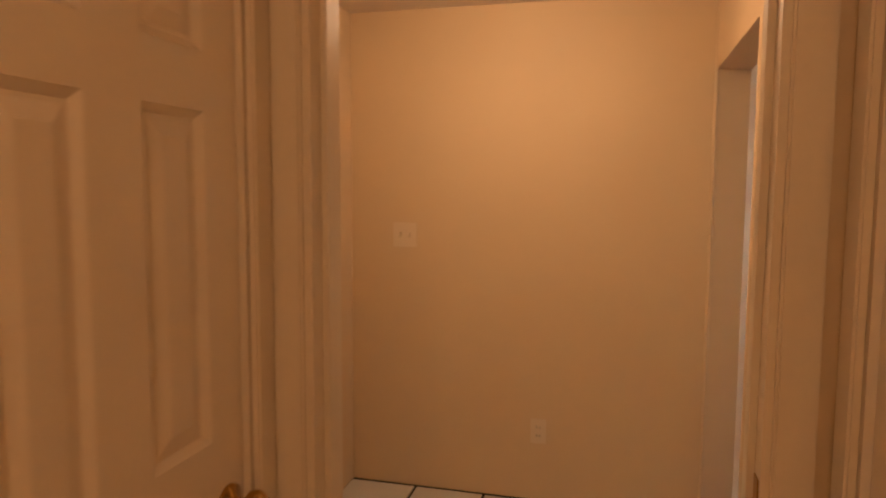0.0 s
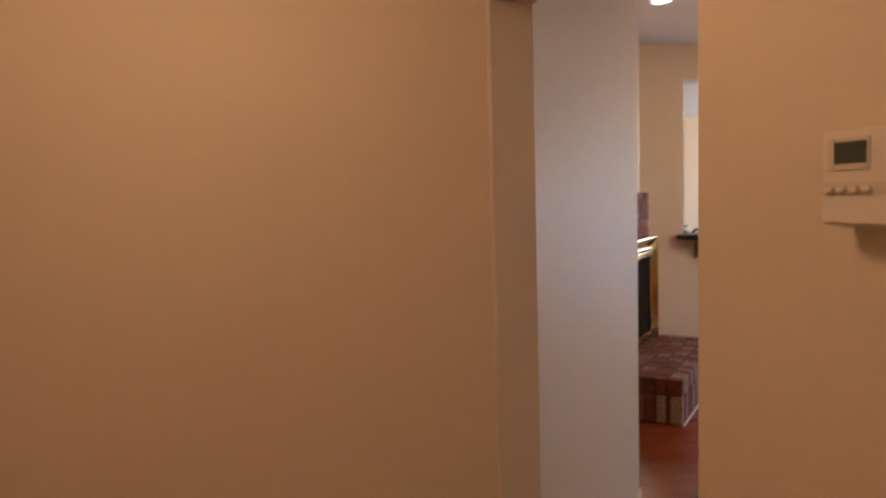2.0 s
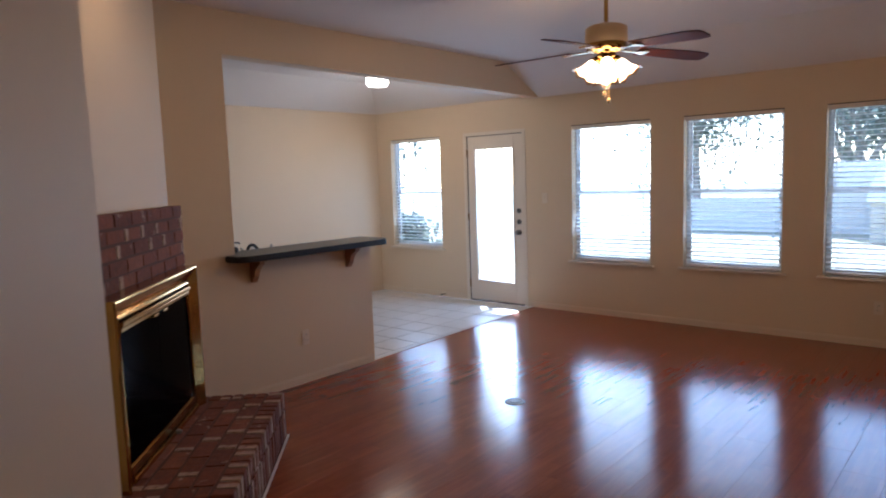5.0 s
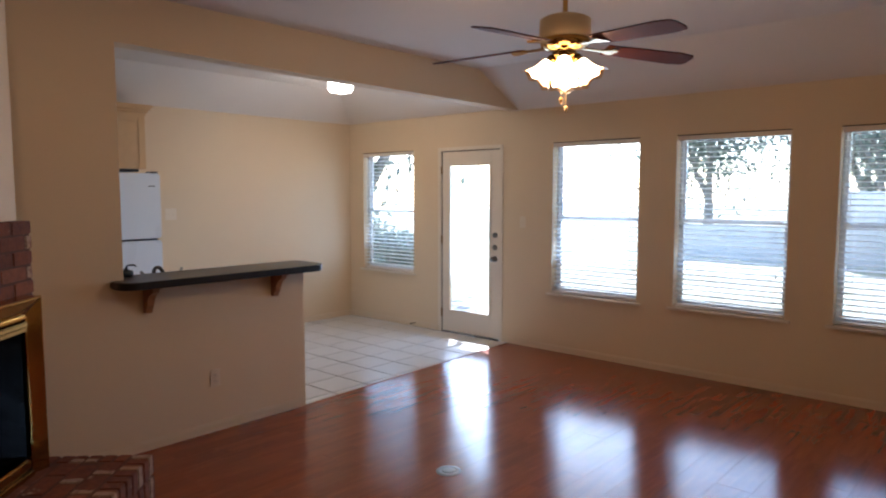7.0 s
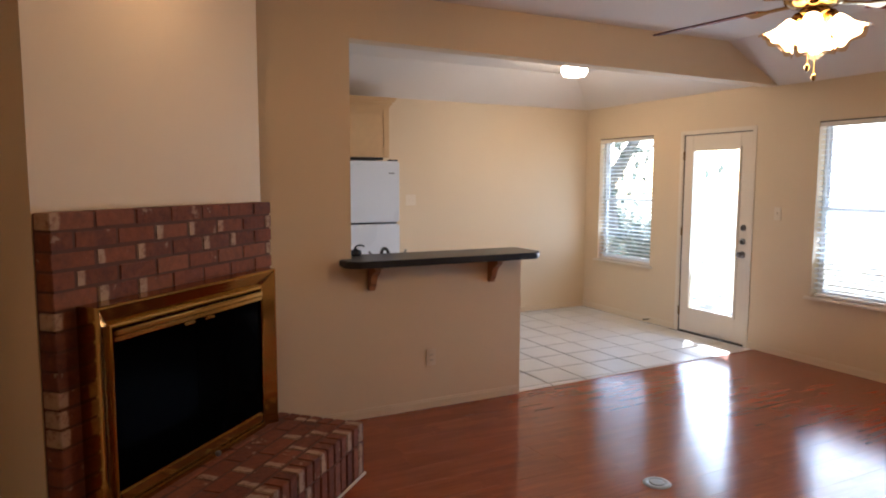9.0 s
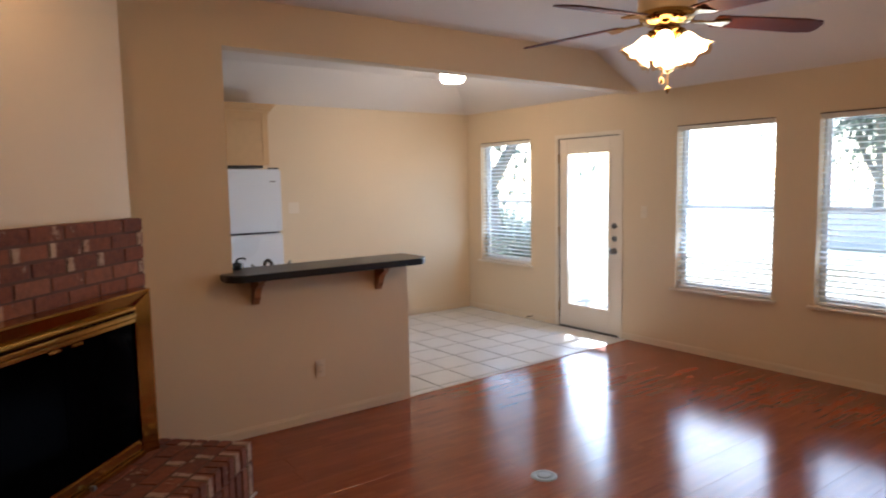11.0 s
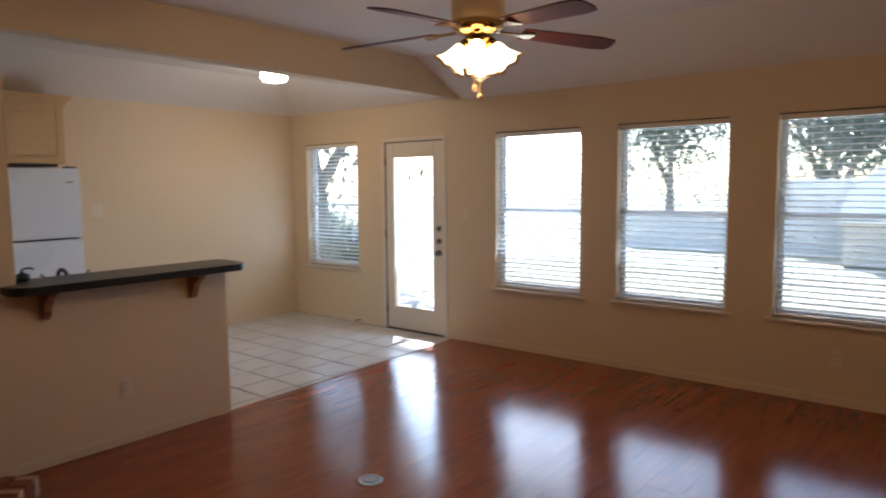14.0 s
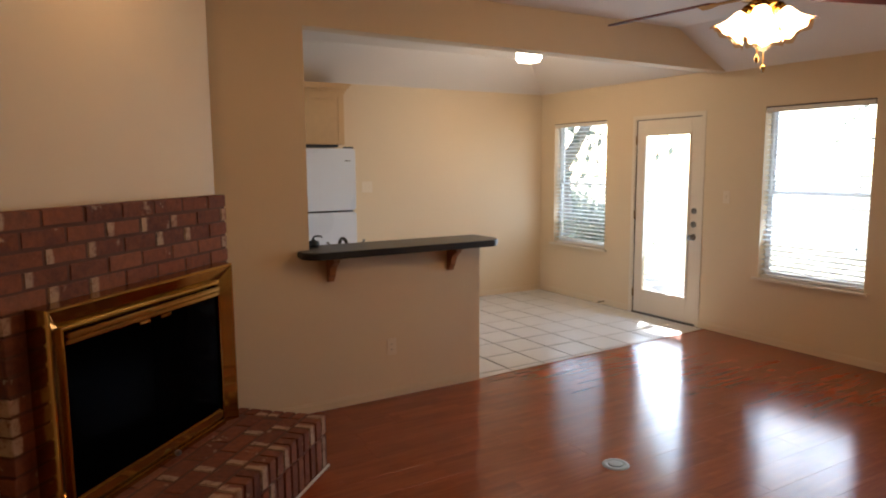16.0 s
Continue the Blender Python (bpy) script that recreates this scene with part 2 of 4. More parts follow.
CORBEL = plain("stained_corbel_wood", (0.30, 0.13, 0.05), 0.42, vary=0.25, grain=25, wear=0.3)
MAPLE = plain("maple_cabinet", (0.60, 0.37, 0.17), 0.38, vary=0.10, grain=18, wear=0.15)
BRASS = plain("polished_brass", (0.46, 0.27, 0.07), 0.11, metal=1.0, vary=0.12)
DULLBRASS = plain("worn_brass", (0.22, 0.13, 0.05), 0.38, metal=1.0, vary=0.12)
STEEL = plain("satin_steel", (0.25, 0.235, 0.21), 0.42, metal=1.0)
BRONZE = plain("dark_bronze", (0.06, 0.045, 0.035), 0.4, metal=0.7)
FRIDGE = plain("fridge_enamel", (0.80, 0.80, 0.81), 0.28, vary=0.015, grain=200, relief=0.05)
SOOT = plain("smoked_glass", (0.0008, 0.0008, 0.0009), 0.10, vary=0.2, spec=0.006)
FIREBOX = plain("firebox_steel", (0.012, 0.012, 0.012), 0.6)
MORTAR = plain("mortar", (0.10, 0.036, 0.016), 0.95, vary=0.2, grain=90, relief=0.4)
GROUT = plain("grout", (0.03, 0.028, 0.026), 0.95, vary=0.2, grain=80, spec=0.1)
BLADE = plain("walnut_blade", (0.07, 0.017, 0.007), 0.55, vary=0.25, grain=20, wear=0.3, spec=0.08)
CREAMMETAL = plain("cream_enamel", (0.60, 0.46, 0.26), 0.35)
FENCE = plain("weathered_fence", (0.72, 0.70, 0.67), 0.9, vary=0.25, grain=12, wear=0.4)
SHEDW = plain("shed_siding", (0.55, 0.50, 0.42), 0.8, vary=0.08)
SHEDR = plain("shed_roof", (0.90, 0.90, 0.89), 0.5, vary=0.1)
CONCRETE = plain("concrete", (0.42, 0.40, 0.37), 0.9, vary=0.12, grain=40, relief=0.3, wear=0.2)
BARK = plain("bark", (0.30, 0.27, 0.24), 0.95, vary=0.3, grain=14, relief=0.6, wear=0.4)
WOOD, BRICK, TILE, GLASS = wood_floor(), brick_material(), tile_material(), glass_material()
BULB = glow("lit_glass", (1.0, 0.62, 0.30), 3.0)
DIMBOWL = glow("dim_lit_glass", (1.0, 0.62, 0.32), 1.2)
LIPGLASS = glass_material()
LIPGLASS.name = "amber_glass"
for n in LIPGLASS.node_tree.nodes:
    if n.type == "BSDF_TRANSPARENT":
        n.inputs[0].default_value = (0.93, 0.66, 0.36, 1)
DIFFUSER = glow("lit_diffuser", (1.0, 0.80, 0.58), 4.0)
LEAF = leaf_material("oak_leaf", (0.10, 0.13, 0.105), (0.22, 0.25, 0.20))
LAWN = ground_material()


# ---- mesh tools ----
def box(bm, x0, x1, y0, y1, z0, z1, bevel=0.0, m=None):
    """A box between those planes, its edges bevelled."""
    r = bmesh.ops.create_cube(bm, size=1.0)
    vs = r["verts"]
    for v in vs:
        v.co = Vector((x0 + (v.co.x + 0.5) * (x1 - x0), y0 + (v.co.y + 0.5) * (y1 - y0), z0 + (v.co.z + 0.5) * (z1 - z0)))
    if bevel:
        es = list({e for v in vs for e in v.link_edges})
        g = bmesh.ops.bevel(bm, geom=es, offset=bevel, segments=2, affect="EDGES", clamp_overlap=True)
        vs = list({v for f in g["faces"] for v in f.verts} | {v for v in vs if v.is_valid})
    if m is not None:
        for v in vs:
            v.co = m @ v.co
    return vs


def tube(bm, p, q, r0, r1=None, seg=16, caps=True):
    p, q = Vector(p), Vector(q)
    d = q - p
    g = bmesh.ops.create_cone(bm, cap_ends=caps, segments=seg, radius1=r0, radius2=r0 if r1 is None else r1, depth=d.length)
    m = Matrix.Translation((p + q) / 2) @ d.to_track_quat("Z", "Y").to_matrix().to_4x4()
    bmesh.ops.transform(bm, matrix=m, verts=g["verts"])
    return g["verts"]


def lathe(bm, profile, seg=32, m=None):
    """A turned body: (radius, height) pairs about z."""
    rings = []
    for r, z in profile:
        rings.append([bm.verts.new((r * math.cos(2 * math.pi * i / seg), r * math.sin(2 * math.pi * i / seg), z)) for i in range(seg)])
    for a, b in zip(rings, rings[1:]):
        for i in range(seg):
            bm.faces.new((a[i], a[(i + 1) % seg], b[(i + 1) % seg], b[i]))
    if m is not None:
        for ring in rings:
            for v in ring:
                v.co = m @ v.co
    return rings


def prism(bm, outline, z0, z1, bevel=0.0):
    """An upright prism over a plan outline."""
    low = [bm.verts.new((x, y, z0)) for x, y in outline]
    high = [bm.verts.new((x, y, z1)) for x, y in outline]
    n = len(outline)
    fs = [bm.faces.new(list(reversed(low))), bm.faces.new(high)]
    fs += [bm.faces.new((low[i], low[(i + 1) % n], high[(i + 1) % n], high[i])) for i in range(n)]
    if bevel:
        bmesh.ops.bevel(bm, geom=list(fs[1].edges) + list(fs[0].edges), offset=bevel, segments=2, affect="EDGES")
    return low + high


def mesh_of(name, bm, material, smooth=False):
    bmesh.ops.recalc_face_normals(bm, faces=bm.faces)
    me = bpy.data.meshes.new(name)
    bm.to_mesh(me)
    bm.free()
    me.materials.append(material)
    if smooth:
        me.shade_smooth()
    return me


def part(name, bm, material, parent=None, label="", smooth=False):
    ob = new(name, mesh_of(name, bm, material, smooth))
    if parent is not None:
        ob.parent = parent
    return tagged(ob, label)


def thing(name, label, category, m=None, group=""):
    ob = new(name)
    if m is not None:
        ob.matrix_world = m
    return tagged(ob, label, category, group)


def boxes(*specs, bevel=0.0):
    bm = bmesh.new()
    for s in specs:
        box(bm, *s, bevel=bevel)
    return bm


def structure(name, bm, material, label, smooth=False, parent=None):
    return tagged(part(name, bm, material, parent, smooth=smooth), label, kind="structure")


def wall(name, u0, u1, thick, height, openings, m, label, material=None):
    """A wall along local x from u0 to u1, its room face on local y = 0 and its body behind it, with openings (ua, ub, za, zb) through it."""
    bm = bmesh.new()
    cuts = sorted({u0, u1, *[u for o in openings for u in o[:2]]})
    for a, b in zip(cuts, cuts[1:]):
        hole = [o for o in openings if o[0] <= a + 1e-6 and o[1] >= b - 1e-6]
        z = 0.0
        for o in sorted(hole, key=lambda o: o[2]):
            if o[2] > z:
                box(bm, a, b, 0, thick, z, o[2], m=m)
            z = o[3]
        if z < height:
            box(bm, a, b, 0, thick, z, height, m=m)
    bmesh.ops.remove_doubles(bm, verts=bm.verts, dist=1e-5)
    twins = {}
    for f in bm.faces:
        twins.setdefault(tuple(round(c, 4) for c in f.calc_center_median()), []).append(f)
    bmesh.ops.delete(bm, geom=[f for fs in twins.values() if len(fs) > 1 for f in fs], context="FACES")
    return structure(name, bm, material or WALL, label)


def baseboard(points, label="cream painted wooden baseboard along the wall", h=0.066, t=0.012):
    """A skirting along a plan line; the room lies to the left of the way."""
    bm = bmesh.new()
    for (ax, ay), (bx, by) in zip(points, points[1:]):
        d = Vector((bx - ax, by - ay, 0))
        m = Matrix.Translation((ax, ay, 0)) @ Matrix.Rotation(math.atan2(d.y, d.x), 4, "Z")
        box(bm, 0, d.length, 0, t, 0.002, h - 0.012, m=m)
        box(bm, 0, d.length, 0, t * 0.6, h - 0.012, h, m=m)
    return structure("baseboard", bm, SKIRT, label)


# ---- the large structure ----
XR, XK, YS = 5.40, -1.57, -6.84           # east wall, kitchen wall, south wall
XF, YF, XH = 4.70, -6.98, 6.515            # foyer: west wall, north wall, east wall
YE, XW = -8.605, 9.4                      # entry wall; far end of the hall
TOP, FTOP = 2.735, 2.262
N45 = pose(0, 0, 0, 0, 0, 135)            # corner frame: x along the diagonal, y into the corner

WINDOWS = [(-1.313, -0.436, 0.63, 2.07), (1.47, 2.37, 0.585, 2.07), (2.71, 3.61, 0.585, 2.07), (3.945, 4.845, 0.585, 2.07)]
wall("wall_north", XK - 0.15, XR + 0.15, 0.16, 2.95, [*WINDOWS, (-0.02, 0.84, 0.0, 2.055)], pose(0, 0, 0), "cream painted wall with four windows and a patio door")
wall("wall_west", -7.5, 0.16, 0.15, 2.95, [], pose(XK, 0, 0, 0, 0, 90), "cream painted kitchen wall")
wall("wall_east", -0.16, 4.4, 0.15, 2.95, [(0.36, 1.22, 0.0, 2.04)], pose(XR, 0, 0, 0, 0, -90), "cream painted wall with a doorway near the corner")
wall("wall_foyer_north", XF - 0.2, XH + 0.12, 0.14, 2.95, [(XF - 0.2, 5.58, 0.0, 1.943)], pose(0, YF, 0), "cream painted foyer wall with a cased opening to the living room")
wall("wall_foyer_west", -8.75, YF, 0.15, 2.95, [], pose(XF, 0, 0, 0, 0, 90), "cream painted foyer wall")
wall("wall_entry", -XW, -XF + 0.15, 0.15, 2.95, [(-6.20, -5.30, 0.0, 2.05)], pose(0, YE, 0, 0, 0, 180), "cream painted entry wall with the front door")
wall("wall_foyer_east", 6.98, 8.75, 0.12, 2.95, [(7.12, 7.895, 0.0, 2.03)], pose(XH, 0, 0, 0, 0, -90), "cream painted foyer wall with a cased doorway")
# walls that close the hall behind the doorway
wall("wall_hall_north", 6.62, XW, 0.12, 2.95, [(6.72, 7.36, 0.0, 2.02)], pose(0, -7.03, 0), "cream painted hall wall")
wall("wall_hall_south", -XW, -6.62, 0.10, 2.95, [(-7.31, -6.70, 0.0, 2.02)], pose(0, -7.97, 0, 0, 0, 180), "cream painted hall wall with a closet door")
wall("wall_hall_east", 6.6, 8.75, 0.12, 2.95, [], pose(XW, 0, 0, 0, 0, -90), "cream painted wall at the end of the hall")

# the short room face of the foyer's north wall towards the corner, and the diagonal wall beside the fireplace
bm = bmesh.new()
prism(bm, [(4.70, -6.98), (4.65, -6.84), (3.64, -5.945), (1.6, -5.945), (1.6, -6.1), (3.58, -6.1), (4.45, -6.88), (4.45, -6.98)], 0, 2.95)
structure("wall_diagonal", bm, WALL, "cream painted diagonal wall between opening and fireplace")
structure("wall_bar_end", boxes((0.925, 1.06, -5.30, -3.985, 0, 2.95)), WALL, "cream painted wall between fireplace and bar opening")
structure("wall_alcove", boxes((0.80, 0.924, -6.25, -5.1, 0, 2.95), (0.80, 1.7, -6.37, -6.25, 0, 2.95), (1.59, 1.70, -6.25, -6.1, 0, 2.95)), WALL, "plain wall behind the chimney breast")
structure("wall_east_jog", boxes((5.60, 5.75, -6.84, -4.40, 0, 2.95), (5.55, 5.60, -4.55, -4.40, 0, 2.95)), WALL, "cream painted wall beside the foyer opening")
# chimney breast, set in front of the corner
wall("chimney_breast", -5.66, -4.25, 0.67, 2.95, [(-5.50, -4.44, 0.0, 1.0)], N45 @ pose(0, 2.28, 0), "cream painted chimney breast above the brick fireplace")
# breakfast-bar wall and the header over it
bm = boxes((0.925, 1.06, -3.985, -2.695, 0, 1.02))
structure("bar_wall", bm, WALL, "cream painted half wall under the bar")
bm = bmesh.new()
vs = []
for x in (0.925, 1.06):
    vs.append([bm.verts.new((x, y, z)) for y, z in ((-3.985, 2.44), (-0.02, 2.412), (-0.02, 2.95), (-3.985, 2.95))])
for q in vs:
    bm.faces.new(q)
for i in range(4):
    bm.faces.new((vs[0][i], vs[0][(i + 1) % 4], vs[1][(i + 1) % 4], vs[1][i]))
structure("header_beam", bm, WALL, "cream painted header over the bar opening")

bm = bmesh.new()
tube(bm, (4.697, -6.979, 0.0), (4.697, -6.979, 2.262), 0.009, seg=14)
structure("corner_bead", bm, WALL, "rounded plaster corner at the cased opening", smooth=False)

# ceilings
bm = bmesh.new()
def slab(bm, pts):
    low = [bm.verts.new(p) for p in pts]
    high = [bm.verts.new((p[0], p[1], p[2] + 0.12)) for p in pts]
    bm.faces.new(low)
    bm.faces.new(list(reversed(high)))
    n = len(pts)
    for i in range(n):
        bm.faces.new((low[i], low[(i + 1) % n], high[(i + 1) % n], high[i]))
SL = -0.66
slab(bm, [(0.97, SL, TOP), (5.55, SL, TOP), (5.55, -6.98, TOP), (0.2, -6.98, TOP), (0.2, -4.1, TOP), (0.97, -4.1, TOP)])
slab(bm, [(0.97, 0.02, 2.40), (5.55, 0.02, 2.40), (5.55, SL, TOP), (0.97, SL, TOP)])
structure("ceiling", bm, CEIL, "off-white textured living room ceiling sloping down to the windows")
bm = bmesh.new()
slab(bm, [(XK + 0.6, SL, TOP), (1.0, SL, TOP), (1.0, -7.0, TOP), (XK + 0.6, -7.0, TOP)])
slab(bm, [(XK - 0.02, 0.02, 2.43), (1.0, 0.02, 2.43), (1.0, SL, TOP), (XK + 0.6, SL, TOP)])
slab(bm, [(XK - 0.02, -7.0, 2.43), (XK - 0.02, 0.02, 2.43), (XK + 0.6, SL, TOP), (XK + 0.6, -7.0, TOP)])
structure("ceiling_kitchen", bm, CEIL, "off-white kitchen ceiling sloping down to the walls")
structure("ceiling_foyer", boxes((4.55, XW + 0.1, -8.75, -6.985, FTOP, FTOP + 0.1), (6.6, XW + 0.1, -6.985, -6.9, FTOP, FTOP + 0.1)), CEIL, "off-white foyer ceiling")

# floors
structure("floor", boxes((-1.7, XR + 0.16, -6.99, 0.02, -0.12, -0.008)), GROUT, "dark underlay below laminate and tile")
structure("floor_foyer", boxes((4.5, XW + 0.1, -8.78, -6.99, -0.12, -0.008)), GROUT, "dark grout bed of the foyer tiles")

# ground and the outside
structure("ground", boxes((-60, 60, 0.16, 90, -0.5, -0.22)), LAWN, "dry sunlit back lawn")
structure("patio", boxes((-3.5, 6.5, 0.16, 2.3, -0.219, -0.10)), CONCRETE, "grey concrete patio slab")
# overhang out of view, added and sized to trim the sun patch indoors
structure("sun_block_eave", boxes((-3.5, 7.0, 0.162, 2.30, 2.62, 2.78)), TRIM, "unseen overhang slab added to block sun from the openings")


# ---- windows and doors ----
def slat_mesh(width):
    bm = bmesh.new()
    n = 4
    prev = None
    for i in range(n + 1):
        y = -0.025 + 0.05 * i / n
        z = 0.003 * (1 - (2 * i / n - 1) ** 2)
        ring = [bm.verts.new((x, y, z + dz)) for x in (0, width) for dz in (0, 0.0025)]
        if prev:
            for a, b in ((0, 1), (1, 3), (3, 2), (2, 0)):
                bm.faces.new((prev[a], prev[b], ring[b], ring[a]))
        else:
            bm.faces.new((ring[0], ring[1], ring[3], ring[2]))
        prev = ring
    bm.faces.new((prev[0], prev[2], prev[3], prev[1]))
    return mesh_of("slat", bm, SLAT)


def window(number, x0, x1, z0, z1):
    w = thing("window_%d" % number, "white single-hung window with open white blinds", "window")
    w["kind"] = "structure"
    mid = (z0 + z1) / 2 + 0.005
    y0, y1 = 0.085, 0.135
    part("window_frame", boxes((x0, x0 + 0.022, y0, y1, z0, z1), (x1 - 0.022, x1, y0, y1, z0, z1), (x0 + 0.022, x1 - 0.022, y0, y1, z0, z0 + 0.022), (x0 + 0.022, x1 - 0.022, y0, y1, z1 - 0.022, z1), bevel=0.003), VINYL, w)
    part("upper_sash", boxes((x0 + 0.022, x1 - 0.022, 0.112, 0.134, mid - 0.011, mid + 0.011), (x0 + 0.022, x0 + 0.042, 0.112, 0.134, mid + 0.011, z1 - 0.022), (x1 - 0.042, x1 - 0.022, 0.112, 0.134, mid + 0.011, z1 - 0.022), (x0 + 0.042, x1 - 0.042, 0.112, 0.134, z1 - 0.042, z1 - 0.022)), VINYL, w)
    part("lower_sash", boxes((x0 + 0.022, x1 - 0.022, 0.088, 0.110, mid - 0.012, mid + 0.010), (x0 + 0.022, x0 + 0.045, 0.088, 0.110, z0 + 0.05, mid - 0.012), (x1 - 0.045, x1 - 0.022, 0.088, 0.110, z0 + 0.05, mid - 0.012), (x0 + 0.022, x1 - 0.022, 0.088, 0.110, z0 + 0.022, z0 + 0.05)), VINYL, w)
    for za, zb, y in ((mid, z1 - 0.035, 0.123), (z0 + 0.04, mid, 0.099)):
        p = part("pane", boxes((x0 + 0.035, x1 - 0.035, y, y + 0.004, za, zb)), GLASS, w)
        p.visible_shadow = False
    part("window_sill", boxes((x0 - 0.045, x1 + 0.045, -0.040, 0.0, z0 - 0.020, z0), (x0 + 0.001, x1 - 0.001, 0.0, 0.086, z0 - 0.02, z0 + 0.003), bevel=0.004), TRIM, w, "painted wooden window stool")
    b = thing("blind", "white horizontal blind hanging open in the window", "blind", pose(x0 + 0.012, 0.042, 0), "window blinds")
    wd = x1 - x0 - 0.024
    part("headrail", boxes((0, wd, -0.028, 0.028, z1 - 0.042, z1 - 0.004), bevel=0.003), RAIL, b)
    part("valance", boxes((-0.006, wd + 0.006, -0.046, -0.034, z1 - 0.050, z1 - 0.012), bevel=0.003), RAIL, b)
    # shadow line over the valance, put in as a dark strip
    part("gap_shadow_strip", boxes((-0.008, wd + 0.008, -0.045, -0.03, z1 - 0.009, z1 - 0.002)), BRONZE, b, "dark strip drawing the shadow gap above the valance")
    me = slat_mesh(wd)
    n, bottom = 0, z0 + 0.05
    z = z1 - 0.065
    while z > bottom:
        s = new("slat", me)
        s.parent = b
        s.matrix_basis = pose(0, 0, z, 7 + 2 * math.sin(n * 1.7), 0, 0)
        z -= 0.0435
        n += 1
    part("bottom_rail", boxes((0, wd, -0.025, 0.025, z0 + 0.012, z0 + 0.03), bevel=0.004), RAIL, b)
    for u in (0.10, wd / 2, wd - 0.10):
        bm = bmesh.new()
        for y in (-0.027, 0.027):
            tube(bm, (u, y, z0 + 0.03), (u, y, z1 - 0.055), 0.0011, seg=5)
        part("ladder_cord", bm, SLAT, b)
    bm = bmesh.new()
    tube(bm, (0.07, -0.05, z1 - 0.75), (0.07, -0.04, z1 - 0.07), 0.004, seg=6)
    part("tilt_wand", bm, SLAT, b)
    bm = bmesh.new()
    tube(bm, (wd - 0.06, -0.05, z0 + 0.35), (wd - 0.06, -0.045, z1 - 0.07), 0.0018, seg=5)
    lathe(bm, [(0.002, 0), (0.009, -0.012), (0.007, -0.03), (0.001, -0.036)], 8, pose(wd - 0.06, -0.05, z0 + 0.35))
    part("pull_cord", bm, SLAT, b)


for i, w in enumerate(WINDOWS):
    window(i + 1, *w)


def knob(bm, m, r=0.027):
    lathe(bm, [(0.001, 0.0), (0.033, 0.0), (0.033, 0.006), (0.012, 0.012), (0.011, 0.03), (r, 0.042), (r * 1.02, 0.055), (r * 0.75, 0.066), (0.001, 0.068)], 24, m)


def hinge(name, m, parent):
    bm = bmesh.new()
    tube(bm, m @ Vector((0, -0.006, -0.045)), m @ Vector((0, -0.006, 0.045)), 0.006, seg=10)
    box(bm, -0.016, 0.016, -0.003, 0.0, -0.045, 0.045, m=m)
    return part(name, bm, DULLBRASS, parent, "tarnished brass hinge")


# patio door: jamb, casing and a full-light leaf
d = tagged(thing("door_1", "cream full-light patio door, closed, with brass hinges", "door"), kind="structure")
part("jamb", boxes((-0.02, 0.0, -0.004, 0.16, 0.0, 2.055), (0.82, 0.84, -0.004, 0.16, 0.0, 2.055), (0.0, 0.82, -0.004, 0.16, 2.04, 2.055)), TRIM, d)
part("casing", boxes((-0.046, -0.018, -0.007, -0.001, 0.0, 2.080), (0.838, 0.868, -0.007, -0.001, 0.0, 2.080), (-0.018, 0.838, -0.007, -0.001, 2.053, 2.080), bevel=0.002), TRIM, d)
leaf = part("leaf", boxes((0.006, 0.112, 0.012, 0.056, 0.015, 2.032), (0.690, 0.814, 0.012, 0.056, 0.015, 2.032), (0.112, 0.690, 0.012, 0.056, 0.015, 0.245), (0.112, 0.690, 0.012, 0.056, 1.885, 2.032), bevel=0.002), DOORP, d)
part("lite_frame", boxes((0.100, 0.128, 0.002, 0.016, 0.232, 1.900), (0.676, 0.704, 0.002, 0.016, 0.232, 1.900), (0.128, 0.676, 0.002, 0.016, 0.232, 0.262), (0.128, 0.676, 0.002, 0.016, 1.870, 1.900), bevel=0.005), DOORP, leaf, "moulded glazing frame")
p = part("pane", boxes((0.112, 0.690, 0.030, 0.036, 0.245, 1.885)), GLASS, leaf)
p.visible_shadow = False
part("threshold", boxes((0.0, 0.82, -0.01, 0.16, 0.0, 0.013), bevel=0.004), BRONZE, d, "dark metal threshold")
for z in (0.22, 1.05, 1.83):
    hinge("hinge", pose(0.003, 0.004, z), d)
for z in (1.13, 1.00):
    bm = bmesh.new()
    lathe(bm, [(0.001, 0), (0.030, 0), (0.030, 0.008), (0.022, 0.014), (0.001, 0.015)], 24, pose(0.755, 0.012, z, 90))
    box(bm, 0.750, 0.760, -0.025, 0.0, z - 0.018, z + 0.018, bevel=0.003)
    part("deadbolt", bm, STEEL, leaf)
bm = bmesh.new()
knob(bm, pose(0.755, 0.012, 0.875, 90))
part("door_knob", bm, STEEL, leaf, smooth=True)
# the shadow round the leaf, filled in with dark strips
part("gap_shade", boxes((0.0005, 0.0055, 0.008, 0.05, 0.015, 2.039), (0.0055, 0.8145, 0.008, 0.05, 2.0325, 2.039), (0.8145, 0.8195, 0.02, 0.05, 0.015, 2.039)), BRONZE, d, "dark strips standing for the shadow in the door gap")
# grey bars at the head of the glass
bm = bmesh.new()
for u in (0.25, 0.37, 0.50):
    tube(bm, (u, 0.046, 1.66), (u, 0.046, 1.885), 0.005, seg=6)
part("muntin", bm, BRONZE, leaf, "grey bars at the head of the glass")


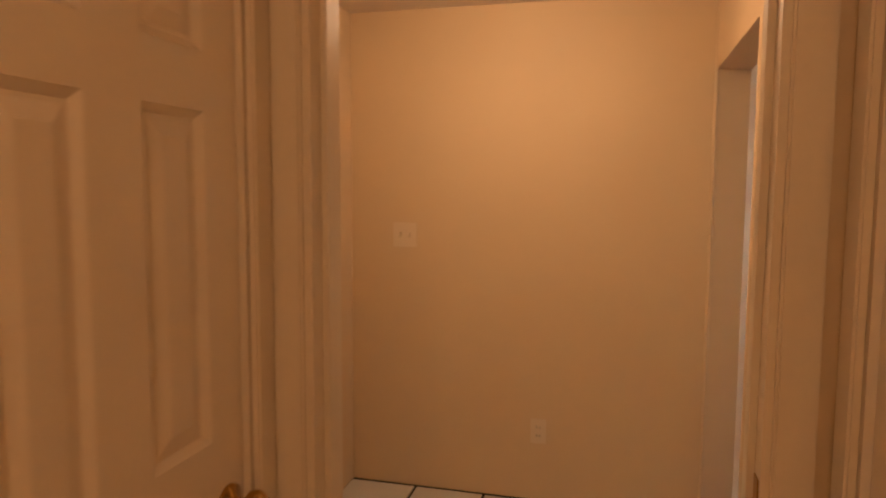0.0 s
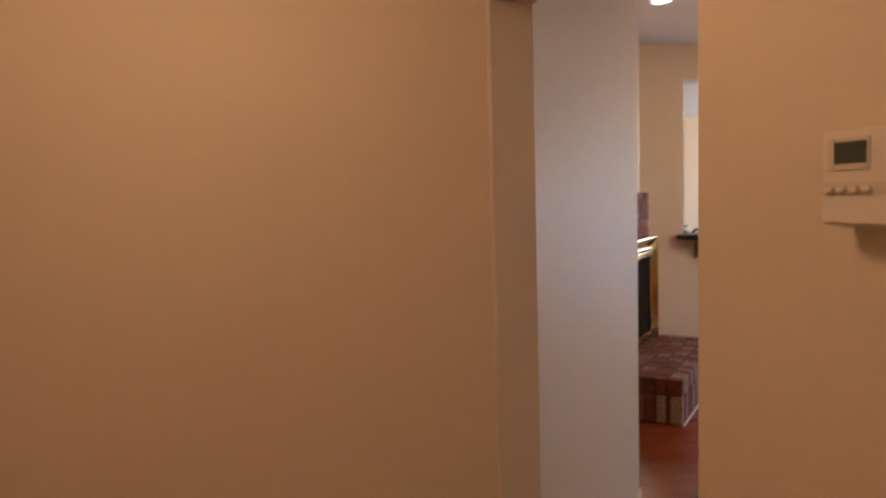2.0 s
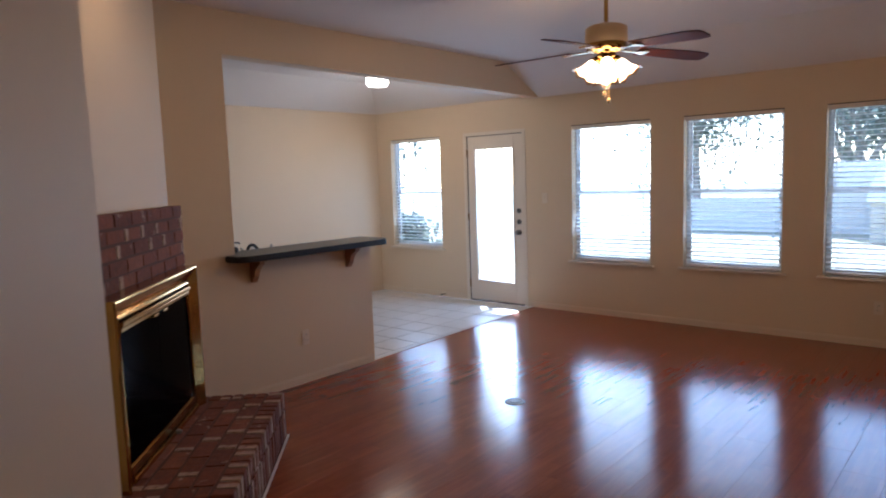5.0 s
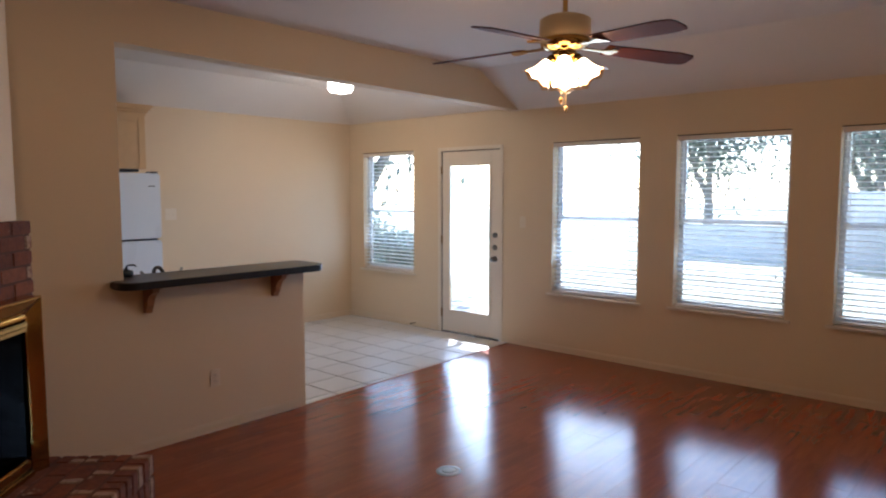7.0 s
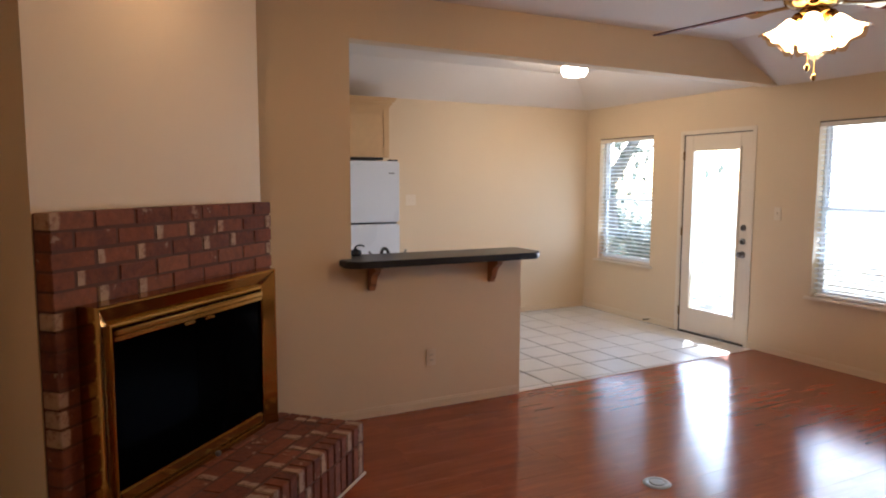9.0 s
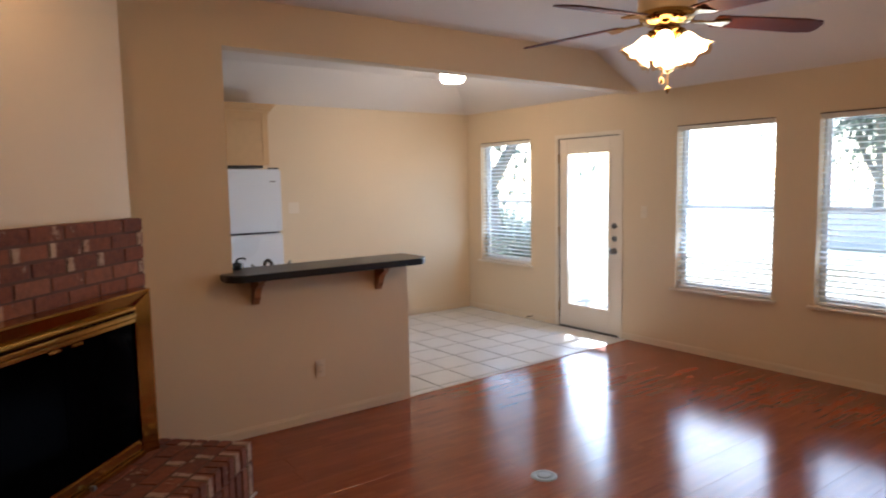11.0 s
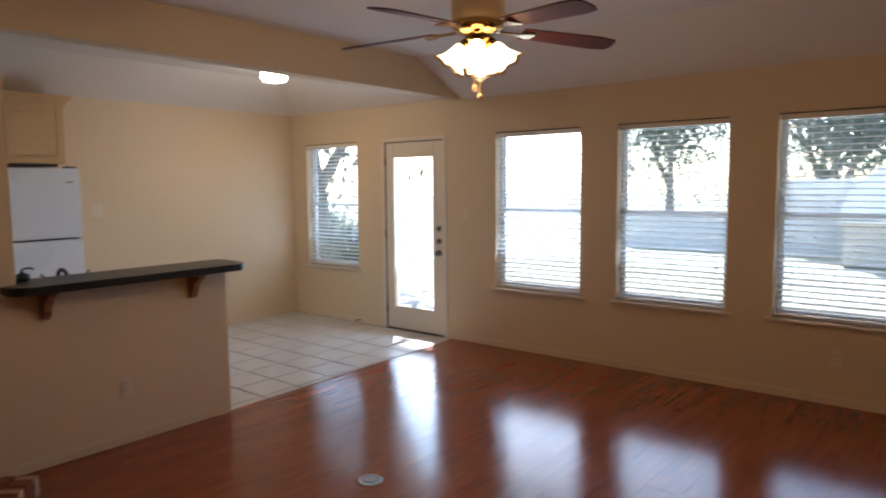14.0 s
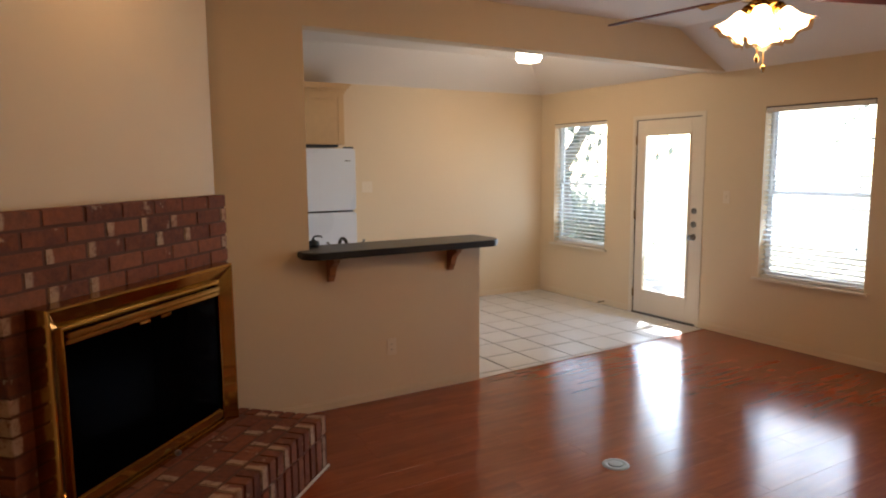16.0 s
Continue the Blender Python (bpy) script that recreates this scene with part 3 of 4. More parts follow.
def panel_leaf(name, w, h, parent, m, material, thick=0.035):
    """A six-panel door leaf; local x across, face on local y = 0. Moulded edges slope down to a sunk ring round each raised panel."""
    leaf = part(name, boxes((0.0005, w - 0.0005, 0.0105, thick - 0.0105, 0.0005, h - 0.0005)), material, parent)
    leaf.matrix_parent_inverse = Matrix()
    leaf.matrix_basis = m
    st, mu = 0.09, 0.103
    pw = (w - 2 * st - mu) / 2
    rows = ((0.20, 0.86), (1.02, 1.545), (1.635, h - 0.12))
    for y0, y1 in ((0.0, 0.010), (thick - 0.010, thick)):
        specs = [(0, st, y0, y1, 0, h), (w - st, w, y0, y1, 0, h), (st + pw, st + pw + mu, y0, y1, 0, h)]
        zs = [0.0] + [z for q in rows for z in q] + [h]
        for za, zb in zip(zs[::2], zs[1::2]):
            specs += [(st, st + pw, y0, y1, za, zb), (st + pw + mu, w - st, y0, y1, za, zb)]
        part("stile", boxes(*specs), material, leaf)
    for za, zb in rows:
        for u in (st, st + pw + mu):
            bm = bmesh.new()
            for face, way in ((0.0, 1), (thick, -1)):
                steps = ((0.0, 0.0005), (0.014, 0.0095), (0.020, 0.0095), (0.044, 0.0015))
                loops = [[bm.verts.new((x, face + way * dy, z)) for x, z in ((u + d, za + d), (u + pw - d, za + d), (u + pw - d, zb - d), (u + d, zb - d))] for d, dy in steps]
                for a, b in zip(loops, loops[1:]):
                    for k in range(4):
                        bm.faces.new((a[k], a[(k + 1) % 4], b[(k + 1) % 4], b[k]))
                bm.faces.new(loops[-1])
            bmesh.ops.recalc_face_normals(bm, faces=bm.faces)
            part("raised_panel", bm, material, leaf)
    return leaf


# closet door in the hall
d = tagged(thing("door_2", "cream six-panel closet door with a brass knob, closed", "door"), kind="structure")
panel_leaf("leaf", 0.562, 1.99, d, pose(7.286, -7.980, 0.012, 0, 0, 180), DOORP)
part("jamb", boxes((6.70, 6.722, -8.06, -7.968, 0, 2.02), (7.288, 7.31, -8.06, -7.968, 0, 2.02), (6.722, 7.288, -8.06, -7.968, 2.006, 2.02)), TRIM, d)
part("casing", boxes((6.655, 6.712, -7.969, -7.952, 0, 2.075), (7.298, 7.355, -7.969, -7.952, 0, 2.075), (6.712, 7.298, -7.969, -7.952, 2.013, 2.075), bevel=0.004), TRIM, d)
bm = bmesh.new()
knob(bm, pose(6.772, -7.980, 0.912, -90))
part("door_knob", bm, BRASS, d, smooth=True)

d = tagged(thing("door_5", "cream six-panel door in the hall, closed", "door"), kind="structure")
panel_leaf("leaf", 0.59, 1.99, d, pose(6.745, -7.020, 0.012), DOORP)
part("jamb", boxes((6.72, 6.742, -7.032, -6.92, 0, 2.02), (7.338, 7.36, -7.032, -6.92, 0, 2.02), (6.742, 7.338, -7.032, -6.92, 2.006, 2.02)), TRIM, d)
part("casing", boxes((6.672, 6.732, -7.048, -7.031, 0, 2.075), (7.348, 7.405, -7.048, -7.031, 0, 2.075), (6.732, 7.348, -7.048, -7.031, 2.013, 2.075), bevel=0.004), TRIM, d)

# cased doorway between hall and foyer
d = tagged(thing("doorway_1", "cream cased doorway between hall and foyer", "doorway"), kind="structure")
part("jamb", boxes((6.51, 6.64, -7.91, -7.885, 0, 2.05), (6.51, 6.64, -7.135, -7.10, 0, 2.05), (6.51, 6.64, -7.885, -7.135, 2.03, 2.05)), TRIM, d)
part("door_stop", boxes((6.56, 6.595, -7.885, -7.873, 0, 2.03), (6.56, 6.595, -7.147, -7.135, 0, 2.03), (6.56, 6.595, -7.873, -7.147, 2.018, 2.03)), TRIM, d)
for xa, xb in ((6.636, 6.652), (6.500, 6.514)):
    part("casing", boxes((xa, xb, -7.965, -7.90, 0, 2.10), (xa, xb, -7.122, -7.062, 0, 2.10), (xa, xb, -7.90, -7.122, 2.042, 2.10), bevel=0.004), TRIM, d)
part("strike_plate", boxes((6.60, 6.63, -7.1372, -7.1345, 0.93, 0.99)), BRASS, d)

# front door in the entry wall
d = tagged(thing("door_3", "cream panelled front door with brass locks, closed", "door"), kind="structure")
panel_leaf("leaf", 0.86, 2.02, d, pose(6.180, -8.622, 0.012, 0, 0, 180), DOORP, 0.044)
part("jamb", boxes((5.30, 5.318, -8.76, -8.60, 0, 2.05), (6.182, 6.20, -8.76, -8.60, 0, 2.05), (5.318, 6.182, -8.76, -8.60, 2.034, 2.05)), TRIM, d)
part("casing", boxes((5.245, 5.305, -8.604, -8.588, 0, 2.11), (6.195, 6.255, -8.604, -8.588, 0, 2.11), (5.305, 6.195, -8.604, -8.588, 2.045, 2.11), bevel=0.004), TRIM, d)
for z in (1.075, 0.955):
    bm = bmesh.new()
    lathe(bm, [(0.001, 0), (0.032, 0), (0.032, 0.008), (0.024, 0.016), (0.001, 0.017)], 24, pose(5.365, -8.622, z, -90))
    box(bm, 5.360, 5.370, -8.606, -8.580, z - 0.02, z + 0.02, bevel=0.003)
    part("deadbolt", bm, BRASS, d)
bm = bmesh.new()
knob(bm, pose(5.365, -8.622, 0.84, -90), 0.03)
part("door_knob", bm, BRASS, d, smooth=True)
structure("wall_outer_entry", boxes((5.2, 6.3, -8.90, -8.76, 0, 2.2)), TRIM, "plain weather wall behind the front door")

# doorway at the end of the east wall, its door shut
d = tagged(thing("door_4", "cream cased door in the east wall", "door"), kind="structure")
part("jamb", boxes((5.395, 5.56, -0.38, -0.36, 0, 2.06), (5.395, 5.56, -1.22, -1.20, 0, 2.06), (5.395, 5.56, -1.20, -0.38, 2.04, 2.06)), TRIM, d)
part("casing", boxes((5.378, 5.398, -0.375, -0.315, 0, 2.11), (5.378, 5.398, -1.265, -1.205, 0, 2.11), (5.378, 5.398, -1.205, -0.375, 2.05, 2.11), bevel=0.004), TRIM, d)
panel_leaf("leaf", 0.82, 2.02, d, pose(5.505, -0.38, 0.012, 0, 0, -90), DOORP)

# ---- skirtings ----
baseboard([(XK, 0), (XK, -6.9)])
baseboard([(5.38, -0.001), (0.870, -0.001)])
baseboard([(-0.048, -0.001), (XK, -0.001)])
baseboard([(XR, -4.4), (XR, -1.268)])
baseboard([(XR, -0.312), (XR, -0.016)])
baseboard([(1.0605, -3.98), (1.0605, -4.85)])
baseboard([(1.0605, -2.71), (1.0605, -3.98)])
baseboard([(3.64, -5.944), (4.65, -6.839)])
baseboard([(6.47, YF - 0.0005), (5.59, YF - 0.0005)])

# ---- living room things ----
def kit_plate(name, label, category, m, toggles=1, outlet=False, group=""):
    t = thing(name, label, category, m, group)
    w = 0.07 + 0.046 * (toggles - 1)
    part("plate", boxes((-w / 2, w / 2, -0.007, -0.0005, -0.0575, 0.0575), bevel=0.0025), PLATE, t)
    if outlet:
        for z in (-0.02, 0.02):
            s = part("socket", boxes((-0.0165, 0.0165, -0.0095, -0.006, z - 0.014, z + 0.014), bevel=0.002), PLATE, t)
            part("slot", boxes((-0.008, -0.0055, -0.0105, -0.0094, z - 0.006, z + 0.006), (0.0055, 0.008, -0.0105, -0.0094, z - 0.005, z + 0.005)), DARK, s)
    else:
        for i in range(toggles):
            u = (i - (toggles - 1) / 2) * 0.046
            part("slot", boxes((u - 0.006, u + 0.006, -0.0078, -0.0065, -0.013, 0.013)), BEIGE, t)
            part("toggle", boxes((u - 0.004, u + 0.004, -0.019, -0.007, -0.003, 0.012), bevel=0.0015), PLATE, t)
    for z in ((0,) if outlet else (-0.042, 0.042)):
        bm = bmesh.new()
        tube(bm, (0, -0.0085, z), (0, -0.0065, z), 0.003, seg=8)
        part("screw", bm, PLATE, t)
    return t


kit_plate("light_switch", "cream double light switch on the foyer wall", "light switch", pose(XF, -8.335, 1.225, 0, 0, 90), 2)
kit_plate("power_outlet", "cream power outlet low on the foyer wall", "power outlet", pose(XF, -7.69, 0.33, 0, 0, 90), outlet=True)
kit_plate("light_switch", "cream light switch below the thermostat", "light switch", pose(6.145, YF, 1.262), 1)
kit_plate("power_outlet", "cream power outlet on the bar wall", "power outlet", pose(1.06, -3.42, 0.36, 0, 0, 90), outlet=True)
kit_plate("light_switch", "white double switch on the kitchen wall beside the refrigerator", "light switch", pose(XK, -2.39, 1.36, 0, 0, 90), 2)
kit_plate("power_outlet", "cream power outlet under the end window", "power outlet", pose(4.37, 0, 0.34), outlet=True)
kit_plate("light_switch", "cream light switch beside the patio door", "light switch", pose(1.12, 0, 1.28), 1)

# thermostat
t = thing("thermostat", "beige wall thermostat with small dark display", "thermostat", pose(5.895, YF, 1.435))
part("body", boxes((-0.066, 0.064, -0.030, -0.0005, -0.046, 0.048), bevel=0.005), BEIGE, t)
cv = part("cover", boxes((-0.068, 0.0655, -0.036, -0.029, -0.044, 0.046), bevel=0.003), PLATE, t, "cream hinged cover")
for edge in ((-0.058, -0.050, 0.008, 0.038), (-0.014, -0.011, 0.008, 0.038), (-0.050, -0.014, 0.008, 0.014), (-0.050, -0.014, 0.034, 0.038)):
    part("bezel", boxes((edge[0], edge[1], -0.0375, -0.0355, edge[2], edge[3]), bevel=0.0005), BEIGE, cv)
part("display", boxes((-0.050, -0.014, -0.0372, -0.0355, 0.014, 0.034)), LCD, cv, "dark display")
part("groove", boxes((-0.066, 0.058, -0.0366, -0.0356, -0.015, -0.0035)), BEIGE, cv)
for i in range(6):
    part("button", boxes((-0.060 + 0.014 * i + (0.012 if i > 3 else 0), -0.050 + 0.014 * i + (0.012 if i > 3 else 0), -0.0400, -0.0355, -0.013, -0.007), bevel=0.001), PLATE, cv)
part("label", boxes((0.022, 0.046, -0.0370, -0.0355, -0.030, -0.024)), STEEL, cv, "small grey label bar")
for i in range(5):
    part("vent_slot", boxes((0.0635, 0.0647, -0.022, -0.010, 0.004 + 0.007 * i, 0.0075 + 0.007 * i)), DARK, t)

# door chime / alarm box beside the front door
t = thing("wall_box", "cream plastic keypad box on the entry wall", "keypad", pose(5.085, YE, 1.255, 0, 0, 180))
part("body", boxes((-0.045, 0.045, -0.035, -0.0005, -0.065, 0.065), bevel=0.006), PLATE, t)
part("cover", boxes((-0.035, 0.035, -0.038, -0.0345, -0.045, 0.055), bevel=0.003), BEIGE, t)

# alarm sensor near the ceiling in the corner
t = thing("alarm_sensor", "small white sensor high in the corner", "sensor", pose(5.345, 0.0, 2.27))
part("body", boxes((-0.03, 0.03, -0.045, -0.0005, -0.05, 0.05), bevel=0.008), PLATE, t)
part("lens", boxes((-0.02, 0.02, -0.049, -0.044, -0.035, 0.005), bevel=0.003), VINYL, t)
# breakfast bar top and its corbels
def arc(cx, cy, r, a0, a1, n=8):
    return [(cx + r * math.cos(radians(a0 + (a1 - a0) * i / n)), cy + r * math.sin(radians(a0 + (a1 - a0) * i / n))) for i in range(n + 1)]


t = thing("bar_top", "black laminate breakfast bar top on the half wall", "counter")
bm = bmesh.new()
prism(bm, [(0.84, -2.60), (0.84, -3.98), (1.065, -3.984), (1.065, -4.065), *arc(1.16, -3.975, 0.09, -90, 0, 8), *arc(1.21, -2.70, 0.04, 0, 60, 4), (1.16, -2.60)], 1.021, 1.066, bevel=0.006)
part("slab", bm, BLACKTOP, t)


def corbel(y):
    c = thing("corbel", "stained wooden corbel under the bar top", "corbel", pose(1.0605, y, 1.0205), "corbels under the bar")
    prof = [(0, 0), (0.135, 0), (0.135, -0.03), (0.115, -0.04), (0.085, -0.055), (0.068, -0.075), (0.062, -0.10), (0.060, -0.118), (0.048, -0.130), (0.036, -0.140), (0.032, -0.165), (0, -0.165)]
    bm = bmesh.new()
    a = [bm.verts.new((x, -0.021, z)) for x, z in prof]
    b = [bm.verts.new((x, 0.021, z)) for x, z in prof]
    fa, fb = bm.faces.new(a), bm.faces.new(list(reversed(b)))
    for i in range(len(prof)):
        bm.faces.new((a[i], b[i], b[(i + 1) % len(prof)], a[(i + 1) % len(prof)]))
    bmesh.ops.bevel(bm, geom=list(fa.edges) + list(fb.edges), offset=0.003, segments=1, affect="EDGES")
    part("bracket", bm, CORBEL, c)
    part("top_plate", boxes((0, 0.15, -0.03, 0.03, -0.012, 0.0), bevel=0.003), CORBEL, c)


corbel(-3.855)
corbel(-2.955)

# kitchen: refrigerator, wall cabinet, sink faucet behind the bar
t = thing("refrigerator", "white top-freezer refrigerator against the kitchen wall", "refrigerator")
part("body", boxes((XK + 0.04, -0.945, -3.56, -2.825, 0.03, 1.735), bevel=0.008), FRIDGE, t)
for za, zb, nm in ((1.168, 1.752, "freezer_door"), (0.11, 1.150, "fridge_door")):
    dr = part(nm, boxes((-0.94, -0.875, -3.565, -2.815, za, zb), bevel=0.014), FRIDGE, t)
    part("handle", boxes((-0.875, -0.842, -3.545, -3.520, za + 0.06 if za > 1 else zb - 0.42, za + 0.36 if za > 1 else zb - 0.06), bevel=0.008), FRIDGE, dr)
    if za > 1:
        part("badge", boxes((-0.8755, -0.8735, -2.93, -2.87, 1.632, 1.642)), STEEL, dr, "small grey badge")
part("gasket", boxes((-0.945, -0.938, -3.55, -2.83, 0.12, 1.745)), DARK, t)
part("kick_grille", boxes((-0.94, -0.90, -3.55, -2.83, 0.02, 0.10)), DARK, t)
part("hinge_cover", boxes((-0.99, -0.89, -2.90, -2.83, 1.752, 1.768), bevel=0.004), DARK, t)

t = thing("wall_cabinet", "light maple wall cabinet with crown moulding above the refrigerator", "cabinet")
part("body", boxes((XK + 0.001, -1.27, -3.84, -2.765, 1.80, 2.32)), MAPLE, t)
for ya, yb in ((-3.835, -3.308), (-3.297, -2.772)):
    dr = part("door", boxes((-1.268, -1.254, ya, yb, 1.805, 2.30)), MAPLE, t)
    part("door_frame", boxes((-1.254, -1.246, ya, ya + 0.06, 1.805, 2.30), (-1.254, -1.246, yb - 0.06, yb, 1.805, 2.30), (-1.254, -1.246, ya + 0.06, yb - 0.06, 1.805, 1.865), (-1.254, -1.246, ya + 0.06, yb - 0.06, 2.24, 2.30), bevel=0.002), MAPLE, dr)
    part("raised_panel", boxes((-1.2545, -1.249, ya + 0.064, yb - 0.064, 1.869, 2.236), bevel=0.005), MAPLE, dr)
bm = bmesh.new()
for k, (o, za, zb) in enumerate(((0.012, 2.30, 2.325), (0.026, 2.325, 2.35), (0.044, 2.35, 2.372), (0.058, 2.372, 2.395))):
    box(bm, XK + 0.001, -1.27 + o, -3.84 - o, -2.765 + o, za, zb)
part("crown", bm, MAPLE, t)
# shade between cabinet and refrigerator, painted as a near-black slab
part("bottom_rail", boxes((XK + 0.01, -1.30, -3.80, -2.82, 1.775, 1.80)), DARK, t, "near-black slab standing for the shade under the cabinet")

# base cabinets and worktop behind the bar, with the faucet that rises above the bar top
t = thing("base_cabinet", "light maple base cabinet behind the half wall", "cabinet")
part("body", boxes((0.33, 0.924, -3.95, -2.72, 0.09, 0.87)), MAPLE, t)
part("toe_kick", boxes((0.38, 0.924, -3.95, -2.72, 0.0, 0.09)), DARK, t)
for ya, yb in ((-3.93, -3.54), (-3.53, -3.14), (-3.13, -2.74)):
    part("door", boxes((0.310, 0.329, ya, yb, 0.12, 0.84), bevel=0.003), MAPLE, t)
t = thing("worktop", "black laminate kitchen worktop behind the bar", "counter")
part("slab", boxes((0.29, 0.924, -3.97, -2.70, 0.871, 0.91), bevel=0.004), BLACKTOP, t)
t = thing("faucet", "chrome kitchen faucet with dark handles behind the bar", "faucet", pose(0.80, -3.62, 0.911))
part("base", boxes((-0.03, 0.03, -0.11, 0.11, 0.0, 0.018), bevel=0.006), STEEL, t)
bm = bmesh.new()
pts = [(0, 0, 0.015), (0, 0, 0.125)] + [(-0.07 + 0.07 * math.cos(radians(a)), 0, 0.125 + 0.05 * math.sin(radians(a))) for a in range(15, 181, 15)]
for a, b in zip(pts, pts[1:]):
    tube(bm, a, b, 0.012, seg=12)
part("spout", bm, BRONZE, t, smooth=False)
for y in (-0.09, 0.09):
    bm = bmesh.new()
    tube(bm, (0, y, 0.015), (0, y, 0.10), 0.012, 0.016, 12)
    tube(bm, (0.0, y, 0.10), (-0.02, y + 0.05 * (1 if y > 0 else -1), 0.165), 0.009, 0.008, 10)
    part("handle", bm, STEEL, t)
t = thing("soap_pump", "small black pump bottle on the bar end", "dispenser", pose(0.90, -3.90, 1.0665))
bm = bmesh.new()
lathe(bm, [(0.001, 0), (0.036, 0), (0.040, 0.008), (0.040, 0.026), (0.034, 0.036), (0.014, 0.040), (0.012, 0.048), (0.001, 0.048)], 20)
part("bottle", bm, DARK, t, smooth=True)
bm = bmesh.new()
tube(bm, (0, 0, 0.046), (0, 0, 0.058), 0.007, seg=8)
for a, b in zip(range(0, 180, 30), range(30, 210, 30)):
    tube(bm, (0, 0.03 - 0.03 * math.cos(radians(a)), 0.056 + 0.012 * math.sin(radians(a))), (0, 0.03 - 0.03 * math.cos(radians(b)), 0.056 + 0.012 * math.sin(radians(b))), 0.006, seg=8)
part("nozzle", bm, DARK, t)

# ---- lamps ----
t = thing("ceiling_fan", "brass ceiling fan with walnut blades and lit glass shades", "ceiling fan", pose(3.27, -2.73, 0))
bm = bmesh.new()
lathe(bm, [(0.001, TOP - 0.001), (0.068, TOP - 0.001), (0.070, TOP - 0.02), (0.055, TOP - 0.05), (0.03, TOP - 0.07), (0.001, TOP - 0.072)], 28)
part("canopy", bm, BRASS, t, smooth=True)
bm = bmesh.new()
tube(bm, (0, 0, 2.44), (0, 0, TOP - 0.06), 0.013, seg=14)
part("downrod", bm, BRASS, t, smooth=False)
bm = bmesh.new()
lathe(bm, [(0.001, 2.455), (0.04, 2.452), (0.10, 2.44), (0.125, 2.425), (0.128, 2.345), (0.120, 2.332)], 36)
part("motor_housing", bm, CREAMMETAL, t, "cream enamel motor housing", smooth=True)
bm = bmesh.new()
lathe(bm, [(0.120, 2.332), (0.125, 2.325), (0.118, 2.300), (0.09, 2.282), (0.05, 2.275), (0.062, 2.265), (0.062, 2.255), (0.04, 2.235), (0.028, 2.22), (0.001, 2.216)], 36)
part("light_kit", bm, BRASS, t, "polished brass light fitting", smooth=True)
for i in range(5):
    a = 55.5 + 72 * i
    m = pose(0, 0, 2.300, 0, 3.6, a)
    bm = bmesh.new()
    prism(bm, [(0.10, -0.018), (0.19, -0.012), (0.24, -0.045), (0.27, -0.045), (0.27, 0.045), (0.24, 0.045), (0.19, 0.012), (0.10, 0.018)], -0.004, 0.004)
    arm = part("blade_iron", bm, BRASS, t)
    arm.matrix_basis = m
    bm = bmesh.new()
    prism(bm, [(0.215, -0.055), (0.61, -0.07), (0.685, -0.057), (0.70, -0.03), (0.70, 0.03), (0.685, 0.057), (0.61, 0.07), (0.215, 0.055)], 0.005, 0.012, bevel=0.0015)
    bl = part("blade", bm, BLADE, t)
    bl.matrix_basis = m @ pose(0, 0, 0, -11, 0, 0)
for i in range(4):
    a = radians(30 + 90 * i)
    m = pose(0.055 * math.cos(a), 0.055 * math.sin(a), 2.245) @ Matrix.Rotation(a, 4, "Z") @ Matrix.Rotation(radians(-38), 4, "Y") @ Matrix.Rotation(radians(180), 4, "X")
    bm = bmesh.new()
    rings = lathe(bm, [(0.022, 0.02), (0.034, 0.035), (0.040, 0.06), (0.046, 0.085), (0.058, 0.108), (0.070, 0.125)], 30)
    for i2, v in enumerate(rings[-1]):
        v.co.z += 0.006 * math.cos(6 * 2 * math.pi * i2 / 30)
        v.co.x *= 1 + 0.05 * math.cos(6 * 2 * math.pi * i2 / 30)
    for v in bm.verts:
        v.co = m @ v.co
    sh = part("shade", bm, BULB, t, "lit frosted glass tulip shade", smooth=True)
    sh.visible_shadow = False
    bm = bmesh.new()
    rings = lathe(bm, [(0.0705, 0.127), (0.076, 0.134), (0.084, 0.141)], 30)
    for ring, k in zip(rings, (0.006, 0.008, 0.010)):
        for i2, v in enumerate(ring):
            v.co.z += k * math.cos(6 * 2 * math.pi * i2 / 30)
    for v in bm.verts:
        v.co = m @ v.co
    lip = part("lip", bm, LIPGLASS, sh, "clear amber fluted glass rim", smooth=True)
    lip.visible_shadow = False
    bm = bmesh.new()
    lathe(bm, [(0.001, -0.012), (0.018, -0.012), (0.026, 0.0), (0.026, 0.026), (0.020, 0.03)], 18, m)
    part("socket_cup", bm, BRASS, t, smooth=True)
for x, y, l in ((0.012, -0.050, 0.200), (0.030, -0.030, 0.240)):
    bm = bmesh.new()
    tube(bm, (x, y, 2.225 - l), (x, y, 2.225), 0.0018, seg=6)
    lathe(bm, [(0.001, 0.02), (0.009, 0.012), (0.010, 0.0), (0.005, -0.012), (0.001, -0.014)], 12, pose(x, y, 2.225 - l))
    part("pull_chain", bm, BRASS, t)

